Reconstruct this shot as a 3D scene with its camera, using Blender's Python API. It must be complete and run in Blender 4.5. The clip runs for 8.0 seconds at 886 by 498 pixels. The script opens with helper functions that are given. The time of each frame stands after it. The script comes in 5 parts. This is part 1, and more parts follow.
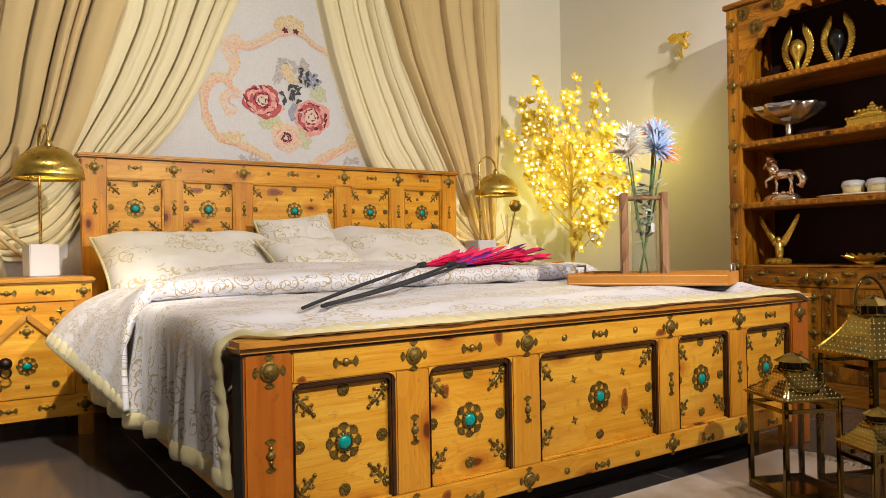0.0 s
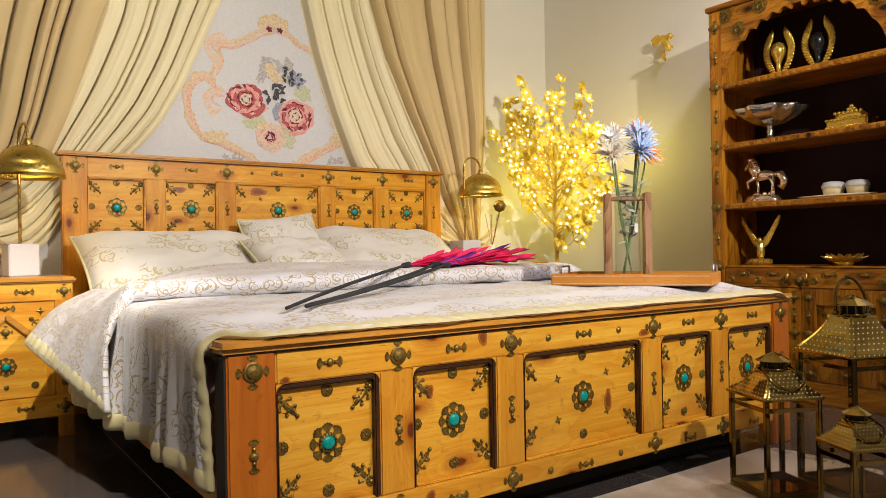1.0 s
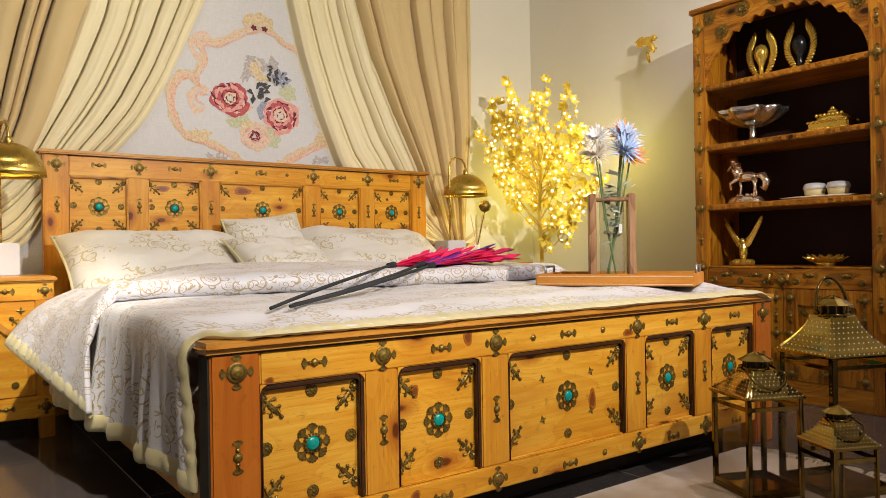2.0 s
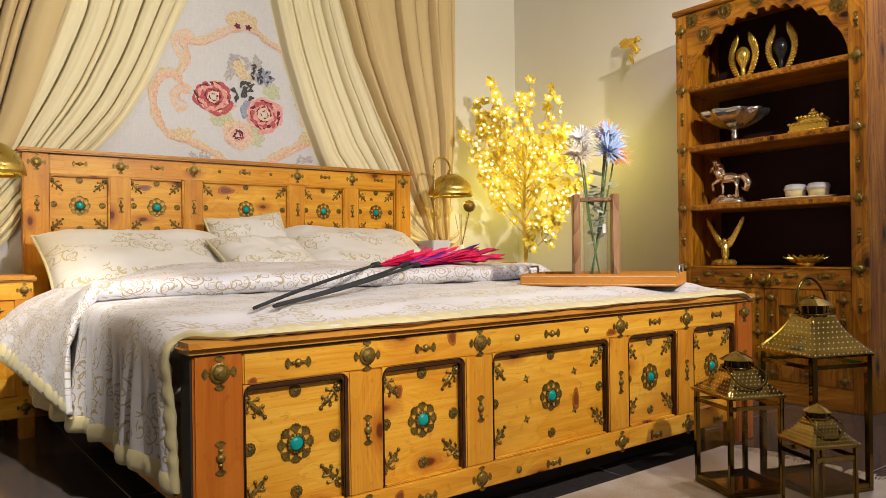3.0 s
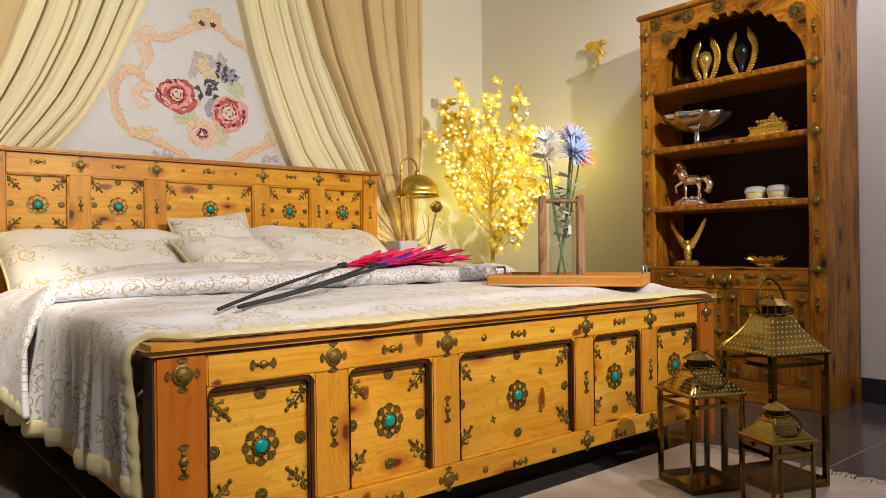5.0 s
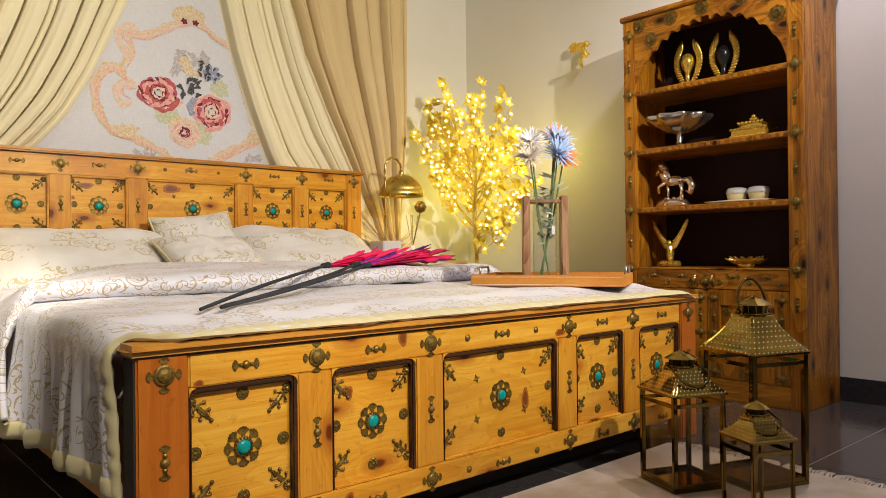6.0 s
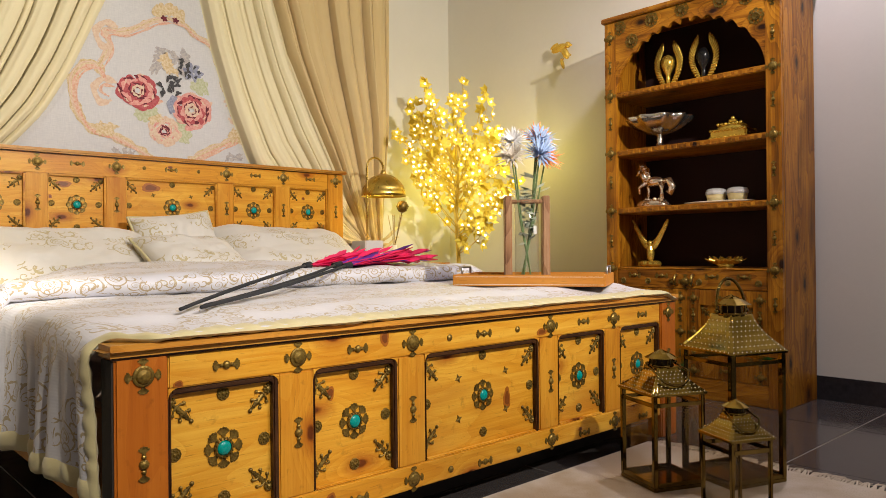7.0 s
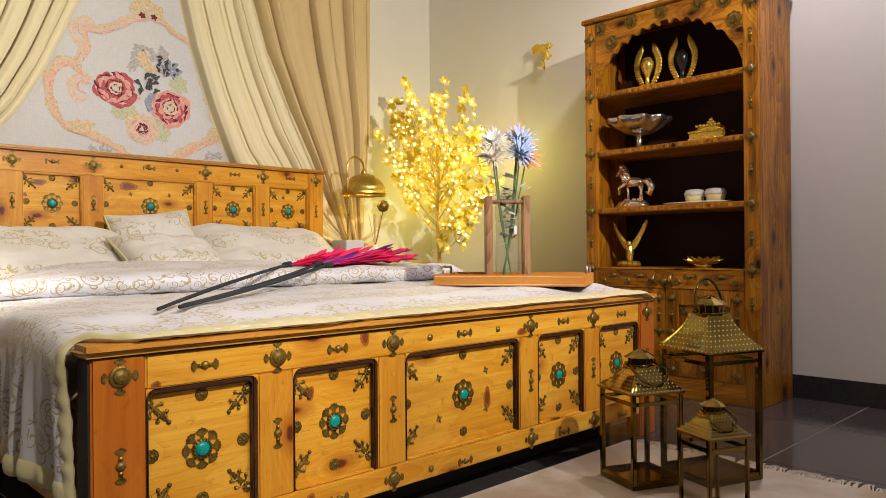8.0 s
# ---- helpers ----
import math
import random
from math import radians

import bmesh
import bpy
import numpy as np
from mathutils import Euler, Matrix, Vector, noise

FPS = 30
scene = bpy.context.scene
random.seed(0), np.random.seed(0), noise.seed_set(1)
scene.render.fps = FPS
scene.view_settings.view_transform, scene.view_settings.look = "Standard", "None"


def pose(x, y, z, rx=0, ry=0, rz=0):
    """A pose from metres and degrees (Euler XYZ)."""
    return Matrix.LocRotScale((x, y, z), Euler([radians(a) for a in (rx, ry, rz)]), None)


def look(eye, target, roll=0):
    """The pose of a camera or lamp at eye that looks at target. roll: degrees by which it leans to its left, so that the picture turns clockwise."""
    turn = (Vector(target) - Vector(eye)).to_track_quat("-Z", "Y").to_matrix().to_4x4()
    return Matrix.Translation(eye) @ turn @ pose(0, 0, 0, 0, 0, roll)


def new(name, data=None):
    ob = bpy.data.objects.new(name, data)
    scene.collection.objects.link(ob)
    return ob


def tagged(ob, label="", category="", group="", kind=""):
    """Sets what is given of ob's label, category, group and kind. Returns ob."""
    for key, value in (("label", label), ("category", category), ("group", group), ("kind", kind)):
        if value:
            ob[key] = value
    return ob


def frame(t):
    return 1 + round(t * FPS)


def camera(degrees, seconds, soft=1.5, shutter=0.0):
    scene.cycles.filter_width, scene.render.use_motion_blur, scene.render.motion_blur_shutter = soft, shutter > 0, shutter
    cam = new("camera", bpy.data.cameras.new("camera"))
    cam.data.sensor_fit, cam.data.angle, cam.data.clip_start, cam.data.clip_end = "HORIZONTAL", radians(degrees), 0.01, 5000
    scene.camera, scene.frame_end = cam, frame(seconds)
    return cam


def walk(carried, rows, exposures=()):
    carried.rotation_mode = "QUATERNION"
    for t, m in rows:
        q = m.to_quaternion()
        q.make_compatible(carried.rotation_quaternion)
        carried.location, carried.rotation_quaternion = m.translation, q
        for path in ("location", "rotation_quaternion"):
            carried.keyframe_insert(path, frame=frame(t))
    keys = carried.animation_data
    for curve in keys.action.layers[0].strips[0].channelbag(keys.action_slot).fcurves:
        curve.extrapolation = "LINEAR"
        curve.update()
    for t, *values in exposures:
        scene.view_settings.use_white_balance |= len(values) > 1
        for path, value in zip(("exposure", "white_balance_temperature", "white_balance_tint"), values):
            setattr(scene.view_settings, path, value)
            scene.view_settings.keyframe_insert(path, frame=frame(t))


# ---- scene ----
# camera: stands on one spot and pans to the right
cam = camera(62.57, 8.0, soft=0.8)
EYE = (-1.400, -1.345, 0.655)
ROWS = [
    (0.0, 90.180, 1.104, -33.824),
    (0.5, 90.185, 1.066, -34.448),
    (1.0, 90.168, 1.017, -35.047),
    (1.5, 90.163, 0.971, -35.626),
    (3.0, 90.123, 0.832, -37.434),
    (3.5, 90.129, 0.814, -38.085),
    (4.0, 90.137, 0.794, -38.736),
    (4.5, 90.135, 0.774, -39.393),
    (6.0, 90.123, 0.652, -41.289),
    (6.5, 90.109, 0.579, -41.977),
    (7.0, 90.096, 0.573, -42.704),
    (7.5, 90.077, 0.517, -43.474),
    (8.0, 90.065, 0.459, -44.219),
]
walk(cam, [(t, pose(*EYE, rx, ry, rz)) for t, rx, ry, rz in ROWS])

# ---- world and lamps ----
world = bpy.data.worlds.new("world")
scene.world = world
world.use_nodes = True
world.node_tree.nodes["Background"].inputs[0].default_value = (1.0, 0.93, 0.85, 1)
world.node_tree.nodes["Background"].inputs[1].default_value = 0.03
scene.view_settings.exposure = 0.0


def lamp(name, kind, place, target, power, colour, size=0.05, angle=60, blend=0.5):
    data = bpy.data.lights.new(name, kind)
    data.energy, data.color = power, colour
    if kind == "AREA":
        data.shape, data.size = "DISK", size
    else:
        data.shadow_soft_size = size
    if kind == "SPOT":
        data.spot_size, data.spot_blend = radians(angle), blend
    ob = new(name, data)
    ob.matrix_world = look(place, target)
    return ob


lamp("key_spot", "SPOT", (0.17, -2.15, 2.17), (0.26, 0.95, 1.52), 395, (1.0, 0.93, 0.80), 0.025, 80, 0.72)
lamp("side_spot", "SPOT", (-1.32, -0.55, 2.70), (-1.26, 1.26, 0.32), 400, (1.0, 0.92, 0.80), 0.03, 30, 0.6)
lamp("front_spot", "SPOT", (-1.02, -2.55, 2.50), (-0.80, 0.0, 0.22), 240, (1.0, 0.90, 0.76), 0.03, 22, 0.95)
# added fill with no known fixture, brightens the left curtain
lamp("curtain_spot", "SPOT", (-1.2, 0.3, 2.75), (-1.45, 2.1, 1.45), 46, (1.0, 0.92, 0.80), 0.05, 90, 0.8)
lamp("ceiling_spot", "SPOT", (1.20, -0.35, 2.78), (1.15, -0.35, 0), 96, (0.95, 0.87, 1.0), 0.10, 150, 0.6)
# added unseen fill disc, lifts the room's general brightness
lamp("room_light", "AREA", (-0.6, -2.7, 2.75), (-0.6, -2.7, 0), 24, (0.96, 0.92, 1.0), 0.4)

# ---- materials ----


class Nodes:
    """A small builder of node materials."""

    def __init__(self, name):
        self.mat = bpy.data.materials.new(name)
        self.mat.use_nodes = True
        self.tree = self.mat.node_tree
        self.bsdf = self.tree.nodes["Principled BSDF"]
        self.coord = self.add("ShaderNodeTexCoord").outputs["Object"]

    def add(self, kind, **sets):
        node = self.tree.nodes.new(kind)
        for key, value in sets.items():
            if key == "operation":
                node.operation = value
            elif key == "data_type":
                node.data_type = value
            elif key == "blend_type":
                node.blend_type = value
            elif key == "feature":
                node.feature = value
            elif key == "distance":
                node.distance = value
        return node

    def link(self, a, b):
        self.tree.links.new(a, b)

    def value(self, socket, v):
        if hasattr(v, "is_output"):
            self.link(v, socket)
        else:
            socket.default_value = v

    def math(self, op, a, b=0.0, c=0.0):
        n = self.add("ShaderNodeMath", operation=op)
        for s, v in zip(n.inputs, (a, b, c)):
            self.value(s, v)
        return n.outputs[0]

    def mapped(self, scale, vector=None, place=(0, 0, 0)):
        n = self.add("ShaderNodeMapping")
        self.link(vector or self.coord, n.inputs["Vector"])
        n.inputs["Scale"].default_value = scale
        self.value(n.inputs["Location"], place)
        return n.outputs[0]

    def noise(self, scale, detail=4.0, vector=None, rough=0.55, distort=0.0):
        n = self.add("ShaderNodeTexNoise")
        self.link(vector or self.coord, n.inputs["Vector"])
        for key, v in (("Scale", scale), ("Detail", detail), ("Roughness", rough), ("Distortion", distort)):
            n.inputs[key].default_value = v
        return n.outputs["Fac"]

    def ramp(self, fac, stops):
        n = self.add("ShaderNodeValToRGB")
        self.link(fac, n.inputs[0])
        while len(n.color_ramp.elements) < len(stops):
            n.color_ramp.elements.new(0.5)
        for e, (at, col) in zip(n.color_ramp.elements, stops):
            e.position, e.color = at, (*col, 1) if len(col) == 3 else col
        return n.outputs[0]

    def mix(self, fac, a, b, kind="MIX"):
        n = self.add("ShaderNodeMix", data_type="RGBA", blend_type=kind)
        self.value(n.inputs[0], fac)
        for i, v in ((6, a), (7, b)):
            self.value(n.inputs[i], v if hasattr(v, "is_output") else (*v, 1))
        return n.outputs[2]

    def done(self, colour, rough=0.5, metal=0.0, bump=None, depth=0.002, **more):
        self.value(self.bsdf.inputs["Base Color"], colour if hasattr(colour, "is_output") else (*colour, 1))
        self.value(self.bsdf.inputs["Roughness"], rough)
        self.value(self.bsdf.inputs["Metallic"], metal)
        for key, v in more.items():
            self.value(self.bsdf.inputs[key.replace("_", " ")], v)
        if bump is not None:
            n = self.add("ShaderNodeBump")
            n.inputs["Distance"].default_value = depth
            n.inputs["Strength"].default_value = 1.0
            self.link(bump, n.inputs["Height"])
            self.link(n.outputs[0], self.bsdf.inputs["Normal"])
        return self.mat


def wood(name, dark, mid, light, along="x", knots=True, rough=0.38, coat=0.10, rings=0.11):
    n = Nodes(name)
    rnd = n.add("ShaderNodeObjectInfo").outputs["Random"]
    shift = n.add("ShaderNodeCombineXYZ")
    for i in range(3):
        n.link(n.math("MULTIPLY", rnd, 7.3 + 3.1 * i), shift.inputs[i])

    def axis(lengthwise, across):
        return {"x": (lengthwise, across, across), "y": (across, lengthwise, across), "z": (across, across, lengthwise)}[along]

    flow = n.mapped(axis(1.0, 5.0), place=shift.outputs[0])
    # knots bend the grain round them
    k = n.add("ShaderNodeTexVoronoi", feature="F1")
    k.voronoi_dimensions = "2D"
    sep = n.add("ShaderNodeSeparateXYZ")
    n.link(n.mapped((1, 1, 1), place=shift.outputs[0]), sep.inputs[0])
    order = {"x": (0, 1, 2), "y": (1, 0, 2), "z": (2, 0, 1)}[along]
    flat = n.add("ShaderNodeCombineXYZ")
    n.link(n.math("MULTIPLY", sep.outputs[order[0]], 2.6), flat.inputs[0])
    n.link(n.math("MULTIPLY", n.math("ADD", sep.outputs[order[1]], sep.outputs[order[2]]), 5.0), flat.inputs[1])
    n.link(flat.outputs[0], k.inputs["Vector"])
    k.inputs["Scale"].default_value = 1.0
    near = n.ramp(k.outputs["Distance"], [(0.0, (1, 1, 1)), (0.28, (0, 0, 0))])
    body = n.math("ADD", n.noise(0.9, 2, flow), n.math("MULTIPLY", near, 0.22 if knots else 0.0))
    ring = n.math("FRACT", n.math("MULTIPLY", body, 17.0))
    ring = n.math("POWER", ring, 1.6)
    streak = n.noise(1.0, 3, n.mapped(axis(1.1, 46), place=shift.outputs[0]), 0.6)
    patch = n.noise(1.0, 2, n.mapped(axis(3.0, 7.0), place=shift.outputs[0]), 0.5)
    fibre = n.noise(1.0, 4, n.mapped(axis(7, 190), place=shift.outputs[0]), 0.65)
    pore = n.noise(1.0, 3, n.mapped(axis(22, 420), place=shift.outputs[0]))
    grain = n.math("ADD", n.math("MULTIPLY", streak, 0.58), n.math("ADD", n.math("MULTIPLY", fibre, 0.42), n.math("MULTIPLY", patch, 0.55)))
    tone = n.math("ADD", n.math("MULTIPLY", ring, -rings), n.math("SUBTRACT", grain, 0.15))
    col = n.ramp(tone, [(0.22, dark), (0.5, mid), (0.78, light)])
    red = n.noise(1.0, 3, n.mapped(axis(2.2, 8.0), place=shift.outputs[0]), 0.6)
    red = n.ramp(red, [(0.50, (0, 0, 0)), (0.72, (1, 1, 1))])
    col = n.mix(n.math("MULTIPLY", red, 0.55), col, (dark[0] * 0.92, dark[1] * 0.70, dark[2] * 0.6))
    stain = n.noise(34, 3, rough=0.6)
    col = n.mix(n.math("MULTIPLY", n.ramp(stain, [(0.62, (0, 0, 0)), (0.75, (1, 1, 1))]), 0.35), col, [c * 0.35 for c in dark])
    if knots:
        wob = n.math("ADD", k.outputs["Distance"], n.math("MULTIPLY", n.math("SUBTRACT", n.noise(26, 2), 0.5), 0.06))
        halo = n.ramp(wob, [(0.05, (1, 1, 1)), (0.16, (0, 0, 0))])
        col = n.mix(n.math("MULTIPLY", halo, 0.75), col, (dark[0] * 0.75, dark[1] * 0.48, dark[2] * 0.5))
        core = n.ramp(wob, [(0.030, (1, 1, 1)), (0.055, (0, 0, 0))])
        col = n.mix(core, col, (dark[0] * 0.28, dark[1] * 0.18, dark[2] * 0.3))
    crack = n.ramp(pore, [(0.30, (1, 1, 1)), (0.36, (0, 0, 0))])
    col = n.mix(n.math("MULTIPLY", crack, 0.4), col, [c * 0.4 for c in dark])
    return n.done(col, n.math("ADD", n.math("MULTIPLY", fibre, 0.25), rough - 0.1), 0, tone, 0.0008, Coat_Weight=coat, Coat_Roughness=0.25, Specular_IOR_Level=0.3)


PINE_X = wood("pine_along", (0.46, 0.155, 0.008), (0.66, 0.295, 0.020), (0.78, 0.43, 0.052), "x")
PINE_Z = wood("pine_upright", (0.40, 0.130, 0.007), (0.58, 0.235, 0.015), (0.69, 0.34, 0.034), "z")
POST = wood("stained_post", (0.27, 0.062, 0.004), (0.42, 0.110, 0.007), (0.50, 0.150, 0.012), "z", False)
CAP = wood("stained_cap", (0.30, 0.115, 0.014), (0.47, 0.205, 0.026), (0.60, 0.30, 0.048), "x", False)
# dark wood; also paints the shade at panel edges and under the cap
DARKWOOD_SHADE = wood("dark_moulding", (0.025, 0.009, 0.003), (0.045, 0.016, 0.005), (0.075, 0.028, 0.008), "x", False)
OLDWOOD = wood("aged_wood_upright", (0.050, 0.013, 0.0015), (0.29, 0.098, 0.005), (0.58, 0.25, 0.016), "z", True, 0.42, 0.15, 0.16)
OLDWOOD_Y = wood("aged_wood_along", (0.050, 0.013, 0.0015), (0.29, 0.098, 0.005), (0.58, 0.25, 0.016), "y", True, 0.42, 0.15, 0.16)
WALNUT = wood("walnut_wood", (0.13, 0.055, 0.024), (0.33, 0.165, 0.080), (0.50, 0.30, 0.17), "z", False, 0.5, 0.0, 0.22)
TRAYWOOD = wood("tray_wood", (0.50, 0.18, 0.026), (0.60, 0.24, 0.038), (0.66, 0.29, 0.055), "x", False, 0.45, 0.0)


def metal(name, base, rough, wear=0.3, scale=60.0, dark=(0.03, 0.02, 0.008), pure=1.0):
    n = Nodes(name)
    a, b = n.noise(scale, 4), n.noise(scale * 0.12, 3)
    f = n.math("MULTIPLY", n.math("ADD", n.math("MULTIPLY", a, 0.6), n.math("MULTIPLY", b, 0.6)), wear * 1.4)
    return n.done(n.mix(f, base, dark), n.math("ADD", n.math("MULTIPLY", a, 0.25), rough), pure, a, 0.0004)


BRASS = metal("aged_brass", (0.56, 0.37, 0.075), 0.30, 0.85, 160, (0.050, 0.027, 0.005), 0.65)
BRIGHTBRASS = metal("polished_brass", (0.60, 0.43, 0.13), 0.15, 0.15, 20)
GOLD = metal("gold_leaf_metal", (0.95, 0.66, 0.12), 0.10, 0.25, 45, (0.20, 0.10, 0.01), 0.75)
SILVER = metal("silver_metal", (0.80, 0.77, 0.72), 0.02, 0.35, 40, (0.08, 0.07, 0.06), 0.95)
ROSEGOLD = metal("rose_gold_metal", (1.0, 0.94, 0.84), 0.02, 0.30, 60, (0.90, 0.46, 0.10), 0.95)
BRUSHED = metal("brushed_brass", (0.58, 0.40, 0.085), 0.16, 0.15, 20)
BRUSHED.node_tree.nodes["Principled BSDF"].inputs["Anisotropic"].default_value = 0.85
STEEL = metal("brushed_steel", (0.6, 0.6, 0.62), 0.3, 0.15)
LANTERN = metal("dark_bronze_metal", (0.34, 0.23, 0.060), -0.04, 0.60, 30, (0.015, 0.010, 0.004))
ROOFBRASS = metal("lantern_brass", (0.60, 0.40, 0.07), -0.06, 0.55, 40, (0.02, 0.014, 0.005), 0.92)
IRON = metal("black_iron", (0.05, 0.035, 0.03), 0.35, 0.4)


def plain(name, a, b, rough=0.6, scale=8.0, bump=0.0006, fine=120.0, **more):
    n = Nodes(name)
    big, small = n.noise(scale, 4), n.noise(fine, 3)
    return n.done(n.mix(n.math("MULTIPLY", n.math("ADD", big, n.math("MULTIPLY", small, 0.3)), 0.8), a, b), rough, 0.0, small, bump, **more)


WALL = plain("painted_wall", (0.70, 0.67, 0.60), (0.62, 0.59, 0.52), 0.75, 2.5, 0.0006, 55)
CEILING = plain("ceiling_paint", (0.78, 0.76, 0.72), (0.72, 0.70, 0.66), 0.8, 2.0)
GRANITE = plain("black_granite", (0.010, 0.010, 0.012), (0.040, 0.040, 0.045), 0.22, 60, 0.0001, 260)
SLATE = plain("grey_polished_tile", (0.006, 0.005, 0.005), (0.120, 0.104, 0.100), 0.09, 48, 0.0002, 160)
GROUT = plain("tile_joint", (0.30, 0.27, 0.23), (0.22, 0.20, 0.17), 0.9, 30)
TURQUOISE = plain("turquoise_stone", (0.0, 0.33, 0.29), (0.0, 0.24, 0.23), 0.22, 60, 0.0003, 200)
MAROON = plain("maroon_backing", (0.030, 0.006, 0.006), (0.020, 0.004, 0.004), 0.8, 5)
WHITEBLOCK = plain("white_marble", (0.68, 0.67, 0.69), (0.60, 0.59, 0.61), 0.3, 12)
# pale colour painting the light that comes through the lantern roof holes
HOLE_LIGHT = plain("bright_punched_dots", (0.90, 0.84, 0.66), (0.85, 0.78, 0.58), 0.35, 40)
POTYELLOW = plain("yellow_cream_glaze", (0.76, 0.63, 0.34), (0.68, 0.54, 0.26), 0.4, 40)
CERAMIC = plain("cream_ceramic", (0.82, 0.78, 0.68), (0.74, 0.69, 0.57), 0.45, 40, 0.001, 90)
# near-black that paints shade under the bed and on the post's side
SHADE_BLACK = plain("black_stained_wood", (0.012, 0.008, 0.006), (0.022, 0.014, 0.010), 0.7, 20)
KNOTRIM = plain("knot_rim", (0.40, 0.125, 0.010), (0.30, 0.085, 0.008), 0.4, 60)
KNOTCORE = plain("knot_core", (0.15, 0.040, 0.006), (0.22, 0.060, 0.008), 0.4, 90)
BLACKGLOSS = plain("black_enamel", (0.008, 0.008, 0.010), (0.012, 0.012, 0.014), 0.25, 20)
SHEET = plain("beige_sheet", (0.66, 0.53, 0.42), (0.58, 0.46, 0.37), 0.85, 8, 0.0004, 400)
TAN = plain("tan_curtain_cloth", (0.64, 0.49, 0.25), (0.57, 0.43, 0.21), 0.85, 5, 0.0003, 500, Sheen_Weight=0.2)
CREAM = plain("cream_curtain_cloth", (0.80, 0.73, 0.50), (0.76, 0.67, 0.42), 0.8, 5, 0.0003, 500, Sheen_Weight=0.2)
ROPE = plain("rope_cord", (0.62, 0.50, 0.27), (0.48, 0.37, 0.18), 0.9, 60, 0.001, 200)
BORDER = plain("pale_yellow_satin", (0.62, 0.55, 0.31), (0.54, 0.465, 0.235), 0.55, 18, 0.001, 60, Sheen_Weight=0.3)


def damask(name, base, shade, thread, scale, width, cover, rough=0.5):
    """Woven cloth with scrolling gold threads: a spiral round every cell's middle."""
    n = Nodes(name)
    uv = n.add("ShaderNodeTexCoord").outputs["UV"]
    wob = n.add("ShaderNodeTexNoise")
    n.link(uv, wob.inputs["Vector"])
    wob.inputs["Scale"].default_value = scale * 0.8
    bent = n.add("ShaderNodeVectorMath")
    bent.operation = "MULTIPLY_ADD"
    n.link(wob.outputs["Color"], bent.inputs[0])
    bent.inputs[1].default_value = (0.35 / scale,) * 3
    n.link(uv, bent.inputs[2])
    lines = None
    for k, (size, turns) in enumerate(((1.0, 1.6), (1.9, -1.1))):
        cell = n.add("ShaderNodeTexVoronoi", feature="F1")
        spot = n.mapped((scale * size, scale * size, 1), bent.outputs[0], (0.37 * k, 0.21 * k, 0))
        n.link(spot, cell.inputs["Vector"])
        cell.inputs["Scale"].default_value = 1.0
        cell.inputs["Randomness"].default_value = 0.6
        d = n.add("ShaderNodeVectorMath")
        d.operation = "SUBTRACT"
        n.link(spot, d.inputs[0])
        n.link(cell.outputs["Position"], d.inputs[1])
        xyz = n.add("ShaderNodeSeparateXYZ")
        n.link(d.outputs[0], xyz.inputs[0])
        turn = n.math("DIVIDE", n.math("ARCTAN2", xyz.outputs[1], xyz.outputs[0]), 6.2832)
        r = cell.outputs["Distance"]
        spiral = n.math("FRACT", n.math("ADD", n.math("MULTIPLY", n.math("LOGARITHM", n.math("MAXIMUM", r, 0.03), 2.718), turns), turn))
        line = n.math("LESS_THAN", n.math("ABSOLUTE", n.math("SUBTRACT", spiral, 0.5)), n.math("MULTIPLY", n.noise(scale * 6, 2, uv), width * 2))
        line = n.math("MULTIPLY", line, n.math("LESS_THAN", r, 0.62))
        lines = line if lines is None else n.math("MAXIMUM", lines, line)
    sep = n.add("ShaderNodeSeparateXYZ")
    n.link(uv, sep.inputs[0])
    stripe = n.math("SINE", n.math("ADD", n.math("MULTIPLY", sep.outputs[1], 27.0), n.math("MULTIPLY", n.math("SINE", n.math("MULTIPLY", sep.outputs[0], 14.0)), 0.6)))
    where = n.math("GREATER_THAN", n.math("ADD", n.math("MULTIPLY", stripe, 0.16), n.noise(scale * 0.45, 1, uv)), 1.0 - cover)
    lines = n.math("MULTIPLY", lines, where)
    weave = n.math("ADD", n.math("SINE", n.math("MULTIPLY", sep.outputs[0], 900)), n.math("SINE", n.math("MULTIPLY", sep.outputs[1], 900)))
    tone = n.mix(n.noise(7, 4, uv), base, shade)
    col = n.mix(n.math("MULTIPLY", lines, 0.85), tone, thread)
    height = n.math("ADD", n.math("MULTIPLY", lines, 1.0), n.math("MULTIPLY", weave, 0.04))
    puff = n.math("MULTIPLY", n.noise(9, 3, uv), 6.0)
    return n.done(col, n.math("SUBTRACT", rough, n.math("MULTIPLY", lines, 0.15)), 0, n.math("ADD", height, puff), 0.0012, Sheen_Weight=0.3)


QUILT = damask("damask_quilt", (0.66, 0.65, 0.69), (0.59, 0.58, 0.62), (0.36, 0.26, 0.10), 14.5, 0.105, 0.58)
PILLOW = damask("damask_pillow", (0.66, 0.635, 0.59), (0.60, 0.57, 0.515), (0.44, 0.36, 0.16), 12.5, 0.10, 0.50)


